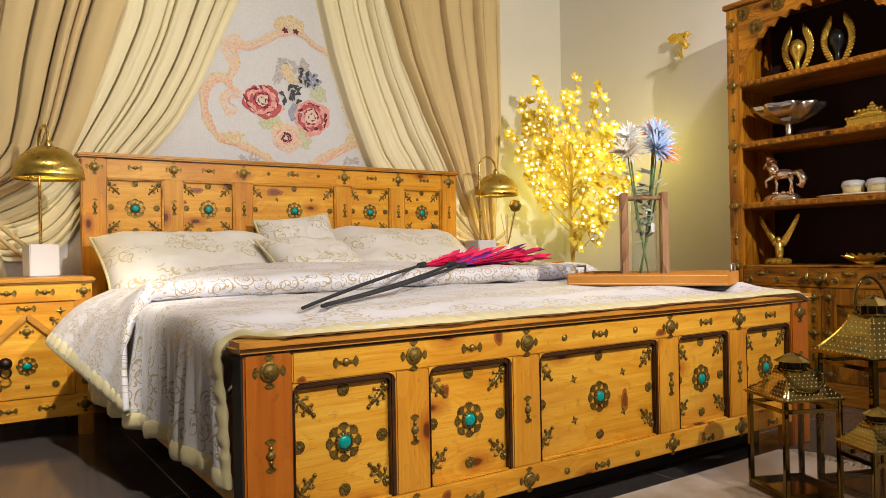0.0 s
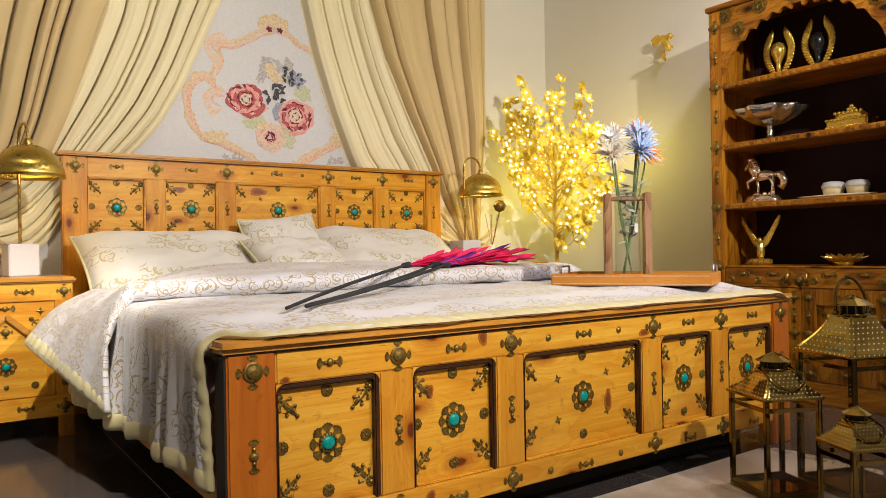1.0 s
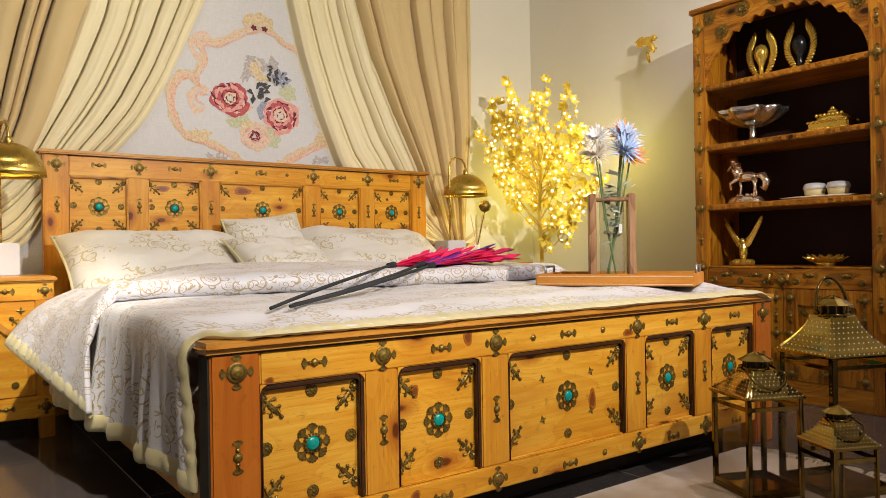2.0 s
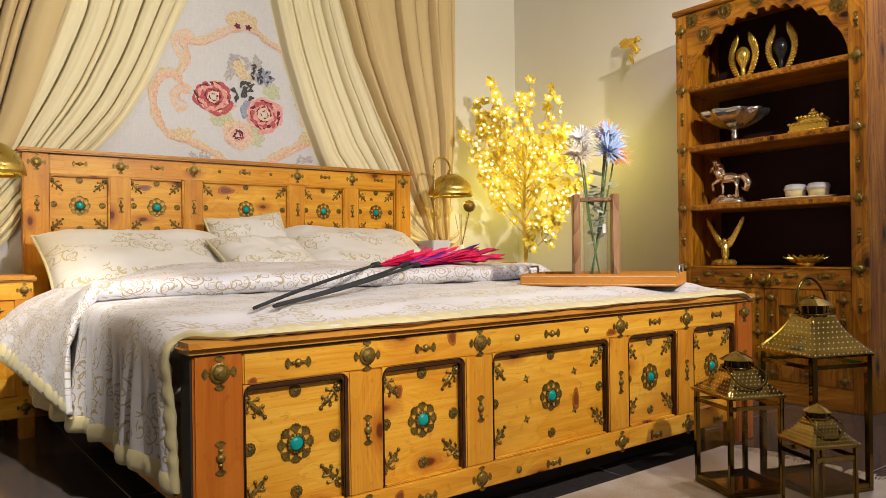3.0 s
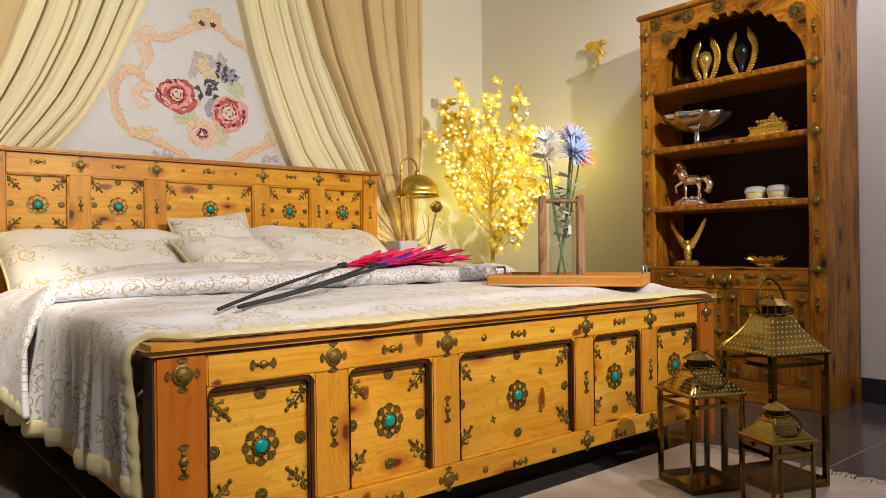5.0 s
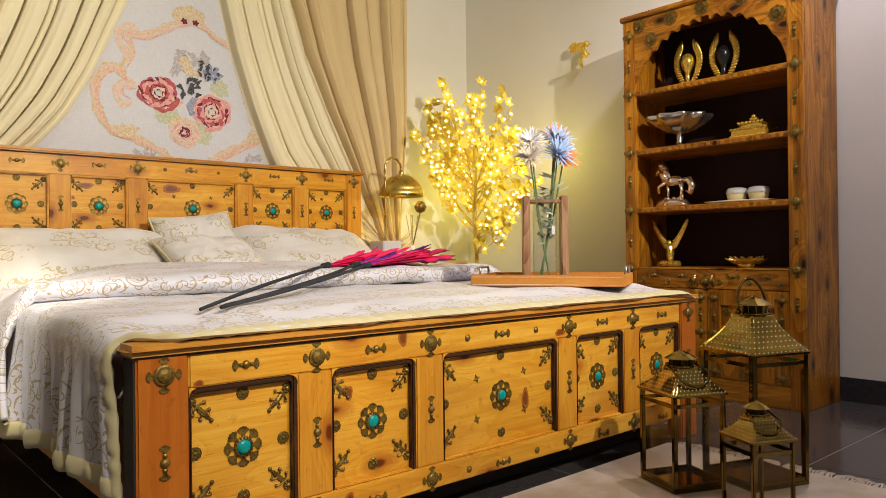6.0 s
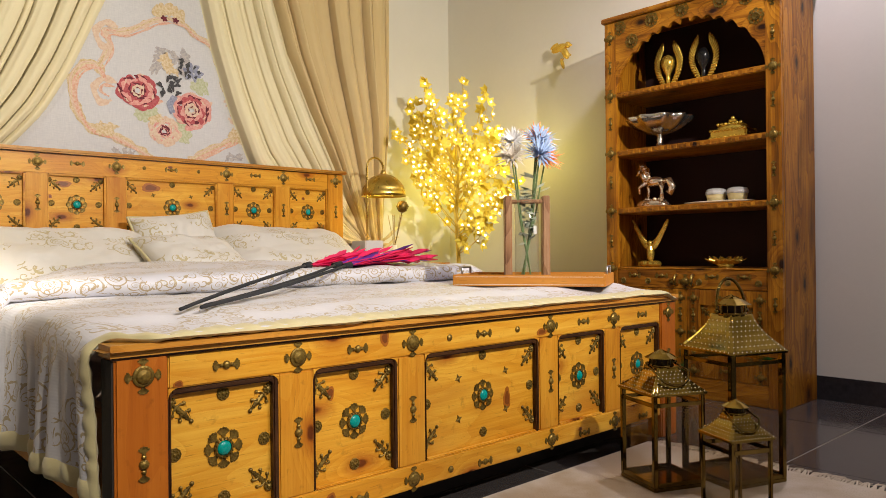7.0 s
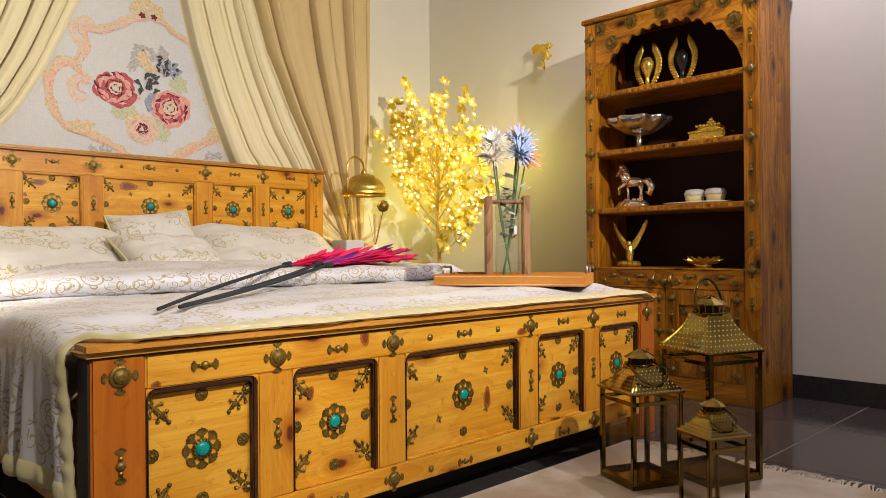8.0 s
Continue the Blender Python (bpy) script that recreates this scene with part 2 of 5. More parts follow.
def pane_glass(name, tint, ior=1.45):
    """Thin flat glass: mostly clear with a mirror sheen."""
    n = Nodes(name)
    clear = n.add("ShaderNodeBsdfTransparent")
    clear.inputs[0].default_value = (*tint, 1)
    shine = n.add("ShaderNodeBsdfGlossy")
    shine.inputs["Roughness"].default_value = 0.02
    edge = n.add("ShaderNodeLayerWeight").outputs["Facing"]
    gloss = n.math("ADD", n.math("MULTIPLY", n.math("POWER", edge, 4.0), 0.55), (ior - 1.0) * 0.11)
    both = n.add("ShaderNodeMixShader")
    n.link(gloss, both.inputs[0])
    n.link(clear.outputs[0], both.inputs[1])
    n.link(shine.outputs[0], both.inputs[2])
    out = [x for x in n.tree.nodes if x.type == "OUTPUT_MATERIAL"][0]
    n.link(both.outputs[0], out.inputs[0])
    return n.mat


GLASS = pane_glass("clear_pane", (0.95, 0.93, 0.88), 1.25)
VASEGLASS = pane_glass("vase_glass", (0.93, 0.95, 0.95), 1.7)


def glow(name, colour, strength):
    n = Nodes(name)
    n.bsdf.inputs["Emission Color"].default_value = (*colour, 1)
    n.bsdf.inputs["Emission Strength"].default_value = strength
    return n.done(colour, 0.5)


BULB = glow("warm_led", (1.0, 0.92, 0.62), 1.9)
LAMPBULB = glow("lamp_bulb", (1.0, 0.76, 0.30), 25)

# ---- mesh helpers ----


def mesh_of(name, bm, mat, smooth=False):
    bmesh.ops.recalc_face_normals(bm, faces=bm.faces)
    data = bpy.data.meshes.new(name)
    for f in bm.faces:
        f.smooth = smooth
    bm.to_mesh(data)
    bm.free()
    for m in mat if isinstance(mat, (list, tuple)) else (mat,):
        data.materials.append(m)
    return data


def tie(bm):
    """Solder the loose pieces of one fitting together with thin slivers."""
    bm.verts.ensure_lookup_table()
    left, isles = set(bm.verts), []
    while left:
        todo, isle = [left.pop()], []
        while todo:
            v = todo.pop()
            isle.append(v)
            for e in v.link_edges:
                o = e.other_vert(v)
                if o in left:
                    left.remove(o)
                    todo.append(o)
        isles.append(isle)
    isles.sort(key=len, reverse=True)
    main = list(isles[0])
    for isle in isles[1:]:
        d, a, b = min((((p.co - q.co).length, i, j) for i, p in enumerate(main) for j, q in enumerate(isle)))
        p, q = main[a], isle[b]
        c = q.link_edges[0].other_vert(q)
        bm.faces.new((p, q, c))
        main += isle
    return bm


def part(name, bm, mat, parent=None, label="", smooth=False):
    ob = new(name, mesh_of(name, bm, mat, smooth))
    ob.parent = parent
    return tagged(ob, label)


def piece(name, data, parent, m, label=""):
    ob = new(name, data)
    ob.parent = parent
    ob.matrix_local = m
    return tagged(ob, label)


def thing(name, place, label, category, group="", turn=0):
    ob = new(name)
    ob.matrix_world = pose(*place, 0, 0, turn)
    ob.empty_display_size = 0.1
    return tagged(ob, label, category, group)


def box(bm, x0, x1, y0, y1, z0, z1, bevel=0.0, m=None):
    vs = [bm.verts.new((x, y, z)) for x in (x0, x1) for y in (y0, y1) for z in (z0, z1)]
    fs = [bm.faces.new([vs[i] for i in q]) for q in ((0, 1, 3, 2), (4, 6, 7, 5), (0, 4, 5, 1), (2, 3, 7, 6), (0, 2, 6, 4), (1, 5, 7, 3))]
    if bevel:
        got = bmesh.ops.bevel(bm, geom=list({e for f in fs for e in f.edges}), offset=bevel, segments=2, affect="EDGES")
        vs = list({v for f in got["faces"] for v in f.verts} | {v for v in vs if v.is_valid})
    if m:
        bmesh.ops.transform(bm, matrix=m, verts=vs)
    return bm


def boxed(*a, **k):
    return box(bmesh.new(), *a, **k)


def lathe(bm, profile, around=24, m=None, wave=None):
    """Turned form from (radius, height) pairs round z."""
    rings = []
    for r, z in profile:
        ring = []
        for i in range(around):
            a = 2 * math.pi * i / around
            rr = r * (wave(a, z) if wave else 1)
            v = Vector((rr * math.cos(a), rr * math.sin(a), z))
            ring.append(bm.verts.new(m @ v if m else v))
        rings.append(ring)
    for a, b in zip(rings, rings[1:]):
        for i in range(around):
            j = (i + 1) % around
            bm.faces.new((a[i], a[j], b[j], b[i]))
    for ring in (rings[0], rings[-1]):
        bm.faces.new(ring)
    return bm


def tube(bm, points, radius, around=8):
    """A round bar along points; radius is one number or one per point."""
    pts = [Vector(p) for p in points]
    rad = radius if isinstance(radius, (list, tuple)) else [radius] * len(pts)
    rings, side = [], None
    for i, p in enumerate(pts):
        way = (pts[min(i + 1, len(pts) - 1)] - pts[max(i - 1, 0)]).normalized()
        if side is None:
            side = way.orthogonal().normalized()
        side = (side - way * side.dot(way)).normalized()
        other = way.cross(side)
        rings.append([bm.verts.new(p + rad[i] * (side * math.cos(2 * math.pi * k / around) + other * math.sin(2 * math.pi * k / around))) for k in range(around)])
    for a, b in zip(rings, rings[1:]):
        for k in range(around):
            bm.faces.new((a[k], a[(k + 1) % around], b[(k + 1) % around], b[k]))
    bm.faces.new(rings[0])
    bm.faces.new(rings[-1])
    return bm


def slab(bm, outline, z0, z1, m=None, mid=None):
    """A flat piece from an outline in the xy plane; mid lifts its middle."""
    low = [bm.verts.new((m @ Vector((x, y, z0))) if m else (x, y, z0)) for x, y in outline]
    top = [bm.verts.new((m @ Vector((x, y, z1))) if m else (x, y, z1)) for x, y in outline]
    k = len(outline)
    for i in range(k):
        bm.faces.new((low[i], low[(i + 1) % k], top[(i + 1) % k], top[i]))
    if mid is None:
        bm.faces.new(top)
    else:
        c = Vector((sum(p[0] for p in outline) / k, sum(p[1] for p in outline) / k, mid))
        cv = bm.verts.new(m @ c if m else c)
        for i in range(k):
            bm.faces.new((top[i], top[(i + 1) % k], cv))
    return bm


def grid(bm, nu, nv, fn, scale_uv=(1, 1)):
    """A sheet of nu by nv faces from fn(u, v), with its uv."""
    layer = bm.loops.layers.uv.verify()
    vs = [[bm.verts.new(fn(i / nu, j / nv)) for j in range(nv + 1)] for i in range(nu + 1)]
    for i in range(nu):
        for j in range(nv):
            f = bm.faces.new((vs[i][j], vs[i + 1][j], vs[i + 1][j + 1], vs[i][j + 1]))
            for loop, (a, b) in zip(f.loops, ((i, j), (i + 1, j), (i + 1, j + 1), (i, j + 1))):
                loop[layer].uv = (a / nu * scale_uv[0], b / nv * scale_uv[1])
    return vs


def thicken(ob, t, offset=-1.0):
    mod = ob.modifiers.new("thick", "SOLIDIFY")
    mod.thickness, mod.offset = t, offset
    return ob


FACE = pose(0, 0, 0, 90)  # local xy plane upright, its z towards -y
FACEX = pose(0, 0, 0, 90, 0, -90)  # its z towards -x

# ---- the room ----
XE, YN, XW, YS, ZC = 1.92, 2.18, -3.0, -3.4, 2.85


def wall(name, *b):
    return tagged(part(name, boxed(*b), WALL), "cream painted plaster wall", "wall", kind="structure")


wall("wall_north", XW, XE + 0.15, YN, YN + 0.15, 0, ZC)
wall("wall_east", XE, XE + 0.15, YS, YN, 0, ZC)
wall("wall_south", XW, XE + 0.15, YS - 0.15, YS, 0, ZC)
wall("wall_west", XW - 0.15, XW, YS - 0.15, YN + 0.15, 0, ZC)
tagged(part("ceiling", boxed(XW, XE, YS, YN, ZC, ZC + 0.1), CEILING), "plain white painted ceiling", "ceiling", kind="structure")
tagged(part("baseboard_east", boxed(XE - 0.012, XE - 0.001, YS, YN - 0.001, 0, 0.10, 0.002), GRANITE), "black polished granite skirting along the wall", "baseboard", kind="structure")
tagged(part("baseboard_north", boxed(1.36, XE - 0.013, YN - 0.012, YN - 0.001, 0, 0.10, 0.002), GRANITE), "black polished granite skirting along the wall", "baseboard", kind="structure")
floor = tagged(part("floor", boxed(XW, XE, YS, YN, -0.1, -0.0012), GROUT), "dark grey polished stone tile floor with pale joints", "floor", kind="structure")

# ---- brass fittings, flat in the xy plane ----


def fan(bm, at, turn, size, lobes=5, wide=1.0):
    """A small beaded fan with a scalloped rim that opens along its y."""
    m = Matrix.Translation((at[0], at[1], 0)) @ pose(0, 0, 0, 0, 0, turn)
    pts = [(-0.10 * size, 0), (0.10 * size, 0), (0.20 * size * wide, 0.34 * size)]
    rim = []
    for i in range(lobes * 2 + 1):
        a = radians(24 + 132 * i / (lobes * 2))
        r = size * (0.60 if i % 2 == 0 else 0.68)
        pts.append((r * wide * math.cos(a), 0.34 * size + r * 0.92 * math.sin(a)))
        if i % 2:
            rim.append((r * 0.80 * wide * math.cos(a), 0.34 * size + r * 0.74 * math.sin(a)))
    pts.append((-0.20 * size * wide, 0.34 * size))
    slab(bm, pts, 0, 0.0018, m, 0.0010)
    for x, y in rim + [(0, 0.18 * size)]:
        p = m @ Vector((x, y, 0.001))
        d = 0.085 * size
        ring = [bm.verts.new(p + Vector((d * math.cos(k * 1.2566), d * math.sin(k * 1.2566), 0))) for k in range(5)]
        tip = bm.verts.new(p + Vector((0, 0, 0.0030)))
        for k in range(5):
            bm.faces.new((ring[k], ring[(k + 1) % 5], tip))


def dome(bm, at, r, h, around=12):
    lathe(bm, [(r, 0), (r * 1.0, h * 0.3), (r * 0.75, h * 0.75), (r * 0.3, h)], around, Matrix.Translation((*at, 0)))


def boss_mesh():
    bm = bmesh.new()
    dome(bm, (0, 0), 0.0165, 0.009, 16)
    lathe(bm, [(0.020, 0), (0.020, 0.003), (0.017, 0.004)], 16)
    for k in range(4):
        a = radians(90 * k)
        fan(bm, (-math.sin(a) * 0.0165, math.cos(a) * 0.0165), 90 * k, 0.0185)
    return mesh_of("boss", tie(bm), BRASS)


def rosette_mesh():
    bm = bmesh.new()
    for k in range(8):
        a = radians(45 * k)
        fan(bm, (-math.sin(a) * 0.0165, math.cos(a) * 0.0165), 45 * k, 0.0258, 5, 0.86)
    lathe(bm, [(0.020, 0), (0.020, 0.004), (0.0155, 0.006), (0.0155, 0.001)], 20)
    for k in range(16):
        a = 2 * math.pi * k / 16
        dome(bm, (0.0182 * math.cos(a), 0.0182 * math.sin(a)), 0.0030, 0.0085, 6)
    return mesh_of("rosette", tie(bm), BRASS)


def stone_mesh():
    bm = bmesh.new()
    dome(bm, (0, 0), 0.0155, 0.0085, 16)
    return mesh_of("turquoise_stone", bm, TURQUOISE, True)


def bow_mesh():
    bm = bmesh.new()
    dome(bm, (0, 0), 0.0085, 0.007)
    for s in (-1, 1):
        fan(bm, (s * 0.010, 0), -90 * s, 0.020)
        dome(bm, (s * 0.011, 0), 0.004, 0.005, 8)
    return mesh_of("bow_fitting", tie(bm), BRASS)


def chain_mesh():
    bm = bmesh.new()
    dome(bm, (0, 0), 0.0095, 0.007)
    for s in (-1, 1):
        dome(bm, (0, s * 0.0135), 0.005, 0.005, 8)
        fan(bm, (0, s * 0.015), 0 if s > 0 else 180, 0.019)
    return mesh_of("stile_fitting", tie(bm), BRASS)


def disc_mesh():
    bm = bmesh.new()
    lathe(bm, [(0.0140, 0), (0.0140, 0.0016), (0.0128, 0.0028), (0.0114, 0.0012), (0.0030, 0.0010)], 20, None, lambda a, z: 1 + 0.04 * math.cos(10 * a))
    for k in range(8):
        a = 2 * math.pi * k / 8
        dome(bm, (0.0085 * math.cos(a), 0.0085 * math.sin(a)), 0.0026, 0.0034, 6)
    dome(bm, (0, 0), 0.0036, 0.0044, 8)
    return mesh_of("round_stud", tie(bm), BRASS)


def stud_mesh():
    bm = bmesh.new()
    lathe(bm, [(0.0085, 0), (0.0085, 0.002), (0.006, 0.003), (0.003, 0.005)], 12)
    return mesh_of("small_stud", bm, BRASS)


def spray_mesh():
    bm = bmesh.new()
    cx, cy = -0.021, 0.019
    dome(bm, (cx, cy), 0.0055, 0.0065, 10)
    for k in range(8):
        a = 2 * math.pi * k / 8
        dome(bm, (cx + 0.0068 * math.cos(a), cy + 0.0068 * math.sin(a)), 0.0032, 0.0042, 6)
    way = Vector((0.70, -0.71, 0))
    side = Vector((0.71, 0.70, 0))
    root = Vector((cx, cy, 0)) + way * 0.008
    # a ribbed leaf along the stem, curls with knobs on either hand and at the tip
    m = Matrix.Translation(root) @ pose(0, 0, 0, 0, 0, -135)
    slab(bm, [(-0.002, 0), (0.002, 0), (0.0042, 0.014), (0.0046, 0.026), (0.0015, 0.038), (-0.0015, 0.038), (-0.0046, 0.026), (-0.0042, 0.014)], 0, 0.0018, m, 0.0040)
    for k in range(5):
        p = root + way * (0.006 + 0.0065 * k)
        for s in (-1, 1):
            dome(bm, (p + side * s * (0.0042 - 0.0005 * k)).to_2d(), 0.0019, 0.0036, 5)
    for at, out in ((0.004, 0.014), (0.020, 0.011)):
        for s in (-1, 1):
            p = root + way * at
            q = p + side * s * out + way * 0.006
            tube(bm, [p + Vector((0, 0, 0.002)), p.lerp(q, 0.6) + Vector((0, 0, 0.003)) - way * 0.002, q + Vector((0, 0, 0.002))], 0.0015, 6)
            dome(bm, q.to_2d(), 0.0036, 0.0042, 8)
    tip = root + way * 0.042
    dome(bm, tip.to_2d(), 0.0042, 0.0046, 8)
    return mesh_of("corner_spray", tie(bm), BRASS)


def star_mesh():
    bm = bmesh.new()
    slab(bm, [((0.012 if k % 2 == 0 else 0.005) * math.cos(k * math.pi / 4), (0.012 if k % 2 == 0 else 0.005) * math.sin(k * math.pi / 4)) for k in range(8)], 0, 0.002, None, 0.004)
    return mesh_of("star_fitting", bm, BRASS)


BOSS, ROSETTE, STONE, BOW, CHAIN, DISC, STUD, SPRAY, STAR = boss_mesh(), rosette_mesh(), stone_mesh(), bow_mesh(), chain_mesh(), disc_mesh(), stud_mesh(), spray_mesh(), star_mesh()


def fit_on(data, parent, x, y, z, turn=0, scale=1.0, face=FACE, flip=False):
    m = Matrix.Translation((x, y, z)) @ face @ pose(0, 0, 0, 0, 0, turn) @ Matrix.Diagonal((-scale if flip else scale, scale, scale, 1))
    return piece(data.name.split(".")[0], data, parent, m)


def rose_on(parent, x, y, z, scale=1.0, face=FACE):
    r = fit_on(ROSETTE, parent, x, y, z, 0, scale, face)
    piece("turquoise_stone", STONE, r, Matrix.Translation((0, 0, 0.001)), "polished turquoise stone")
    return r


# ---- the bed ----
bed = thing("bed", (0, 0, 0), "panelled pine double bed with brass fittings and turquoise rosettes", "bed")
PANELS = ((-0.857, -0.625), (-0.541, -0.307), (-0.221, 0.213), (0.299, 0.533), (0.619, 0.857))


def board(name, y, z_low, z_rail0, z_rail1, z_top, z_panel, leg, big):
    """A panelled board whose front lies at y."""
    hold = part(name, boxed(-0.857, 0.857, y + 0.024, y + 0.045, z_low, z_rail1 - 0.005, 0.002), PINE_X, bed)
    for s in (-1, 1):
        xa, xb = sorted((s * 0.859, s * 0.955))
        part("post", boxed(xa, xb, y - 0.004, y + 0.055, leg, z_rail1 + 0.003, 0.004), POST if big else PINE_Z, hold, "reddish stained corner post" if big else "")
    cap = part("cap", boxed(-0.975, 0.975, y - 0.022, y + 0.062, z_rail1 + 0.004, z_top, 0.011 if big else 0.006), CAP, hold, "rounded darker wooden cap")
    if big:
        # thin dark strip painting the shadow line under the cap
        part("cove", boxed(-0.960, 0.960, y - 0.006, y - 0.0002, z_rail1 - 0.001, z_rail1 + 0.0038, 0.001), DARKWOOD_SHADE, hold)
    part("top_rail", boxed(-0.857, 0.857, y, y + 0.024, z_rail0, z_rail1, 0.003), PINE_X, hold)
    part("bottom_rail", boxed(-0.857, 0.857, y, y + 0.024, z_low, z_panel, 0.003), PINE_X, hold)
    for (a, b), (c, d) in zip(PANELS, PANELS[1:]):
        part("stile", boxed(b, c, y + 0.001, y + 0.024, z_panel, z_rail0, 0.003), PINE_Z, hold)
    for i, (a, b) in enumerate(PANELS):
        part("panel", boxed(a + 0.004, b - 0.004, y + 0.018, y + 0.0235, z_panel + 0.003, z_rail0 - 0.003, 0.001), PINE_X, hold)
        w = 0.0125 if big else 0.007
        # footboard: right and top strips coloured dark for the shade in the recess
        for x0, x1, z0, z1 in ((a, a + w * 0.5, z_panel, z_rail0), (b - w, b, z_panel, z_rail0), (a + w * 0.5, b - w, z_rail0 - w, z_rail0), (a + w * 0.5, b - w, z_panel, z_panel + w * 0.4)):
            part("moulding", boxed(x0, x1, y + 0.002, y + 0.0178, z0, z1, 0.003), DARKWOOD_SHADE if big and (x1 == b or z1 == z_rail0) else PINE_X, hold)
        if big:
            for cx, sx in ((a, 1), (b, -1)):
                # the inner corner piece is dark to carry the painted recess shade round
                for off, r, dy, mat in ((0.0, 0.020, 0.0012, PINE_X), (0.010, 0.016, 0.0035, DARKWOOD_SHADE)):
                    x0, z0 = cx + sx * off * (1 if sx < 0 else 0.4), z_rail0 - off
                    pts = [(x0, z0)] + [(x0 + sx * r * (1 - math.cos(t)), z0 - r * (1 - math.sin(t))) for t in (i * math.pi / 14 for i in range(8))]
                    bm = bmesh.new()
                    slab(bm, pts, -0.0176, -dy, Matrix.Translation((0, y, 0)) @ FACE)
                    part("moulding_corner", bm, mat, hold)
    return hold


foot = board("footboard", 0.0, 0.079, 0.401, 0.466, 0.492, 0.137, 0.0, True)
headb = board("headboard", 2.03, 0.35, 0.995, 1.078, 1.100, 0.56, 0.0, False)
for board_ob, y, zr, zc, zb, sc in ((foot, 0.0, 0.432, 0.268, 0.104, 1.0), (headb, 2.03, 1.042, 0.868, None, 1.05)):
    for x in (-0.905, -0.58, -0.262, 0.262, 0.58, 0.905):
        yy = y - 0.0045 if abs(x) > 0.9 else y - 0.0005
        fit_on(BOSS, board_ob, x, yy, zr, 0, sc * 0.98)
        fit_on(CHAIN, board_ob, x, yy + (0.001 if abs(x) < 0.9 else 0), zc + 0.004, 0, sc)
        if zb and abs(x) < 0.9:
            fit_on(BOSS, board_ob, x, yy, zb, 0, 0.9)
    for x in (-0.742, -0.425, -0.015, 0.42, 0.745):
        fit_on(BOW, board_ob, x, y - 0.0005, zr + 0.002, 0, sc)
        if zb:
            fit_on(BOW, board_ob, x, y - 0.0005, zb - 0.008, 0, 0.95)
    for x in (-0.14, 0.118):
        fit_on(STUD, board_ob, x, y - 0.0005, zr + 0.002)
        if zb:
            fit_on(STUD, board_ob, x, y - 0.0005, zb - 0.002)
    for a, b in PANELS:
        mid, yp = (a + b) / 2, y + 0.0175
        rose_on(board_ob, mid, yp, zc, sc)
        top, low = zc + 0.104, zc - 0.094
        fit_on(DISC, board_ob, mid, yp, top + 0.003, 0, 0.95)
        fit_on(DISC, board_ob, mid, yp, low - 0.004, 0, 0.95)
        fit_on(DISC, board_ob, a + 0.017, yp, zc + 0.004, 0, 0.95)
        fit_on(DISC, board_ob, b - 0.027, yp, zc + 0.002, 0, 0.95)
        for sx, xx in ((1, a + 0.034), (-1, b - 0.042)):
            fit_on(SPRAY, board_ob, xx, yp, top - 0.022, 0, 1.15, FACE, sx < 0)
            fit_on(SPRAY, board_ob, xx, yp, low + 0.018, 180, 1.15, FACE, sx > 0)
        if b - a > 0.3:
            for dx, dz in ((-0.09, 0.055), (0.09, 0.055), (-0.09, -0.05), (0.09, -0.05)):
                fit_on(STAR, board_ob, mid + dx, yp, zc + dz, 20)
for board_ob, y, spots in (
    (foot, 0.0, ((-0.347, 0.452, 0.013, 0.020, 0), (-0.838, 0.408, 0.010, 0.007, 0), (0.222, 0.418, 0.022, 0.010, 0), (-0.50, 0.112, 0.012, 0.014, 0), (0.092, 0.245, 0.014, 0.030, 1), (-0.487, 0.340, 0.010, 0.016, 1), (0.66, 0.21, 0.008, 0.012, 1), (-0.70, 0.10, 0.008, 0.006, 0), (0.40, 0.11, 0.009, 0.006, 0))),
    (headb, 2.03, ((-0.475, 0.955, 0.030, 0.014, 1), (-0.105, 0.957, 0.042, 0.020, 1), (-0.53, 0.90, 0.010, 0.008, 1), (0.71, 0.94, 0.010, 0.008, 1), (-0.02, 1.055, 0.012, 0.008, 0)))):
    for x, z, rx, rz, deep in spots:
        yk = y + (0.0178 if deep else -0.0002)
        for k, mat in ((1.0, KNOTRIM), (0.62, KNOTCORE)):
            bm = bmesh.new()
            pts = [(k * rx * (1 + 0.10 * math.sin(3 * a + x * 40) + 0.06 * math.sin(7 * a)) * math.cos(a), k * rz * (1 + 0.10 * math.sin(3 * a + x * 40)) * math.sin(a)) for a in (i * math.pi / 12 for i in range(24))]
            slab(bm, pts, -0.001, 0.0004 if k == 1.0 else 0.0008, Matrix.Translation((x, yk, z)) @ FACE)
            part("knot", bm, mat, board_ob, "reddish knot in the wood")
# added strip whose black stands for shade between post and quilt
part("side_strip", boxed(-0.9585, -0.9552, 0.002, 0.054, 0.0, 0.464), SHADE_BLACK, foot, "black strip painting shade on the post side")
for s in (-1, 1):
    part("side_rail", boxed(*sorted((s * 0.915, s * 0.945)), 0.056, 2.025, 0.15, 0.36, 0.004), CAP, bed, "dark stained side rail")
# added board, blackens the shaded gap below the footboard
part("plinth", boxed(-0.85, 0.85, 0.115, 0.137, 0.0, 0.165, 0.002), SHADE_BLACK, bed, "added black board that paints the shade under the bed")
part("slat_base", boxed(-0.912, 0.912, 0.06, 2.0, 0.17, 0.21, 0.003), DARKWOOD_SHADE, bed)
tagged(part("mattress", boxed(-0.905, 0.905, 0.062, 2.0, 0.212, 0.455, 0.03), SHEET, None, "", True), "mattress under a beige fitted sheet on the bed", "mattress")

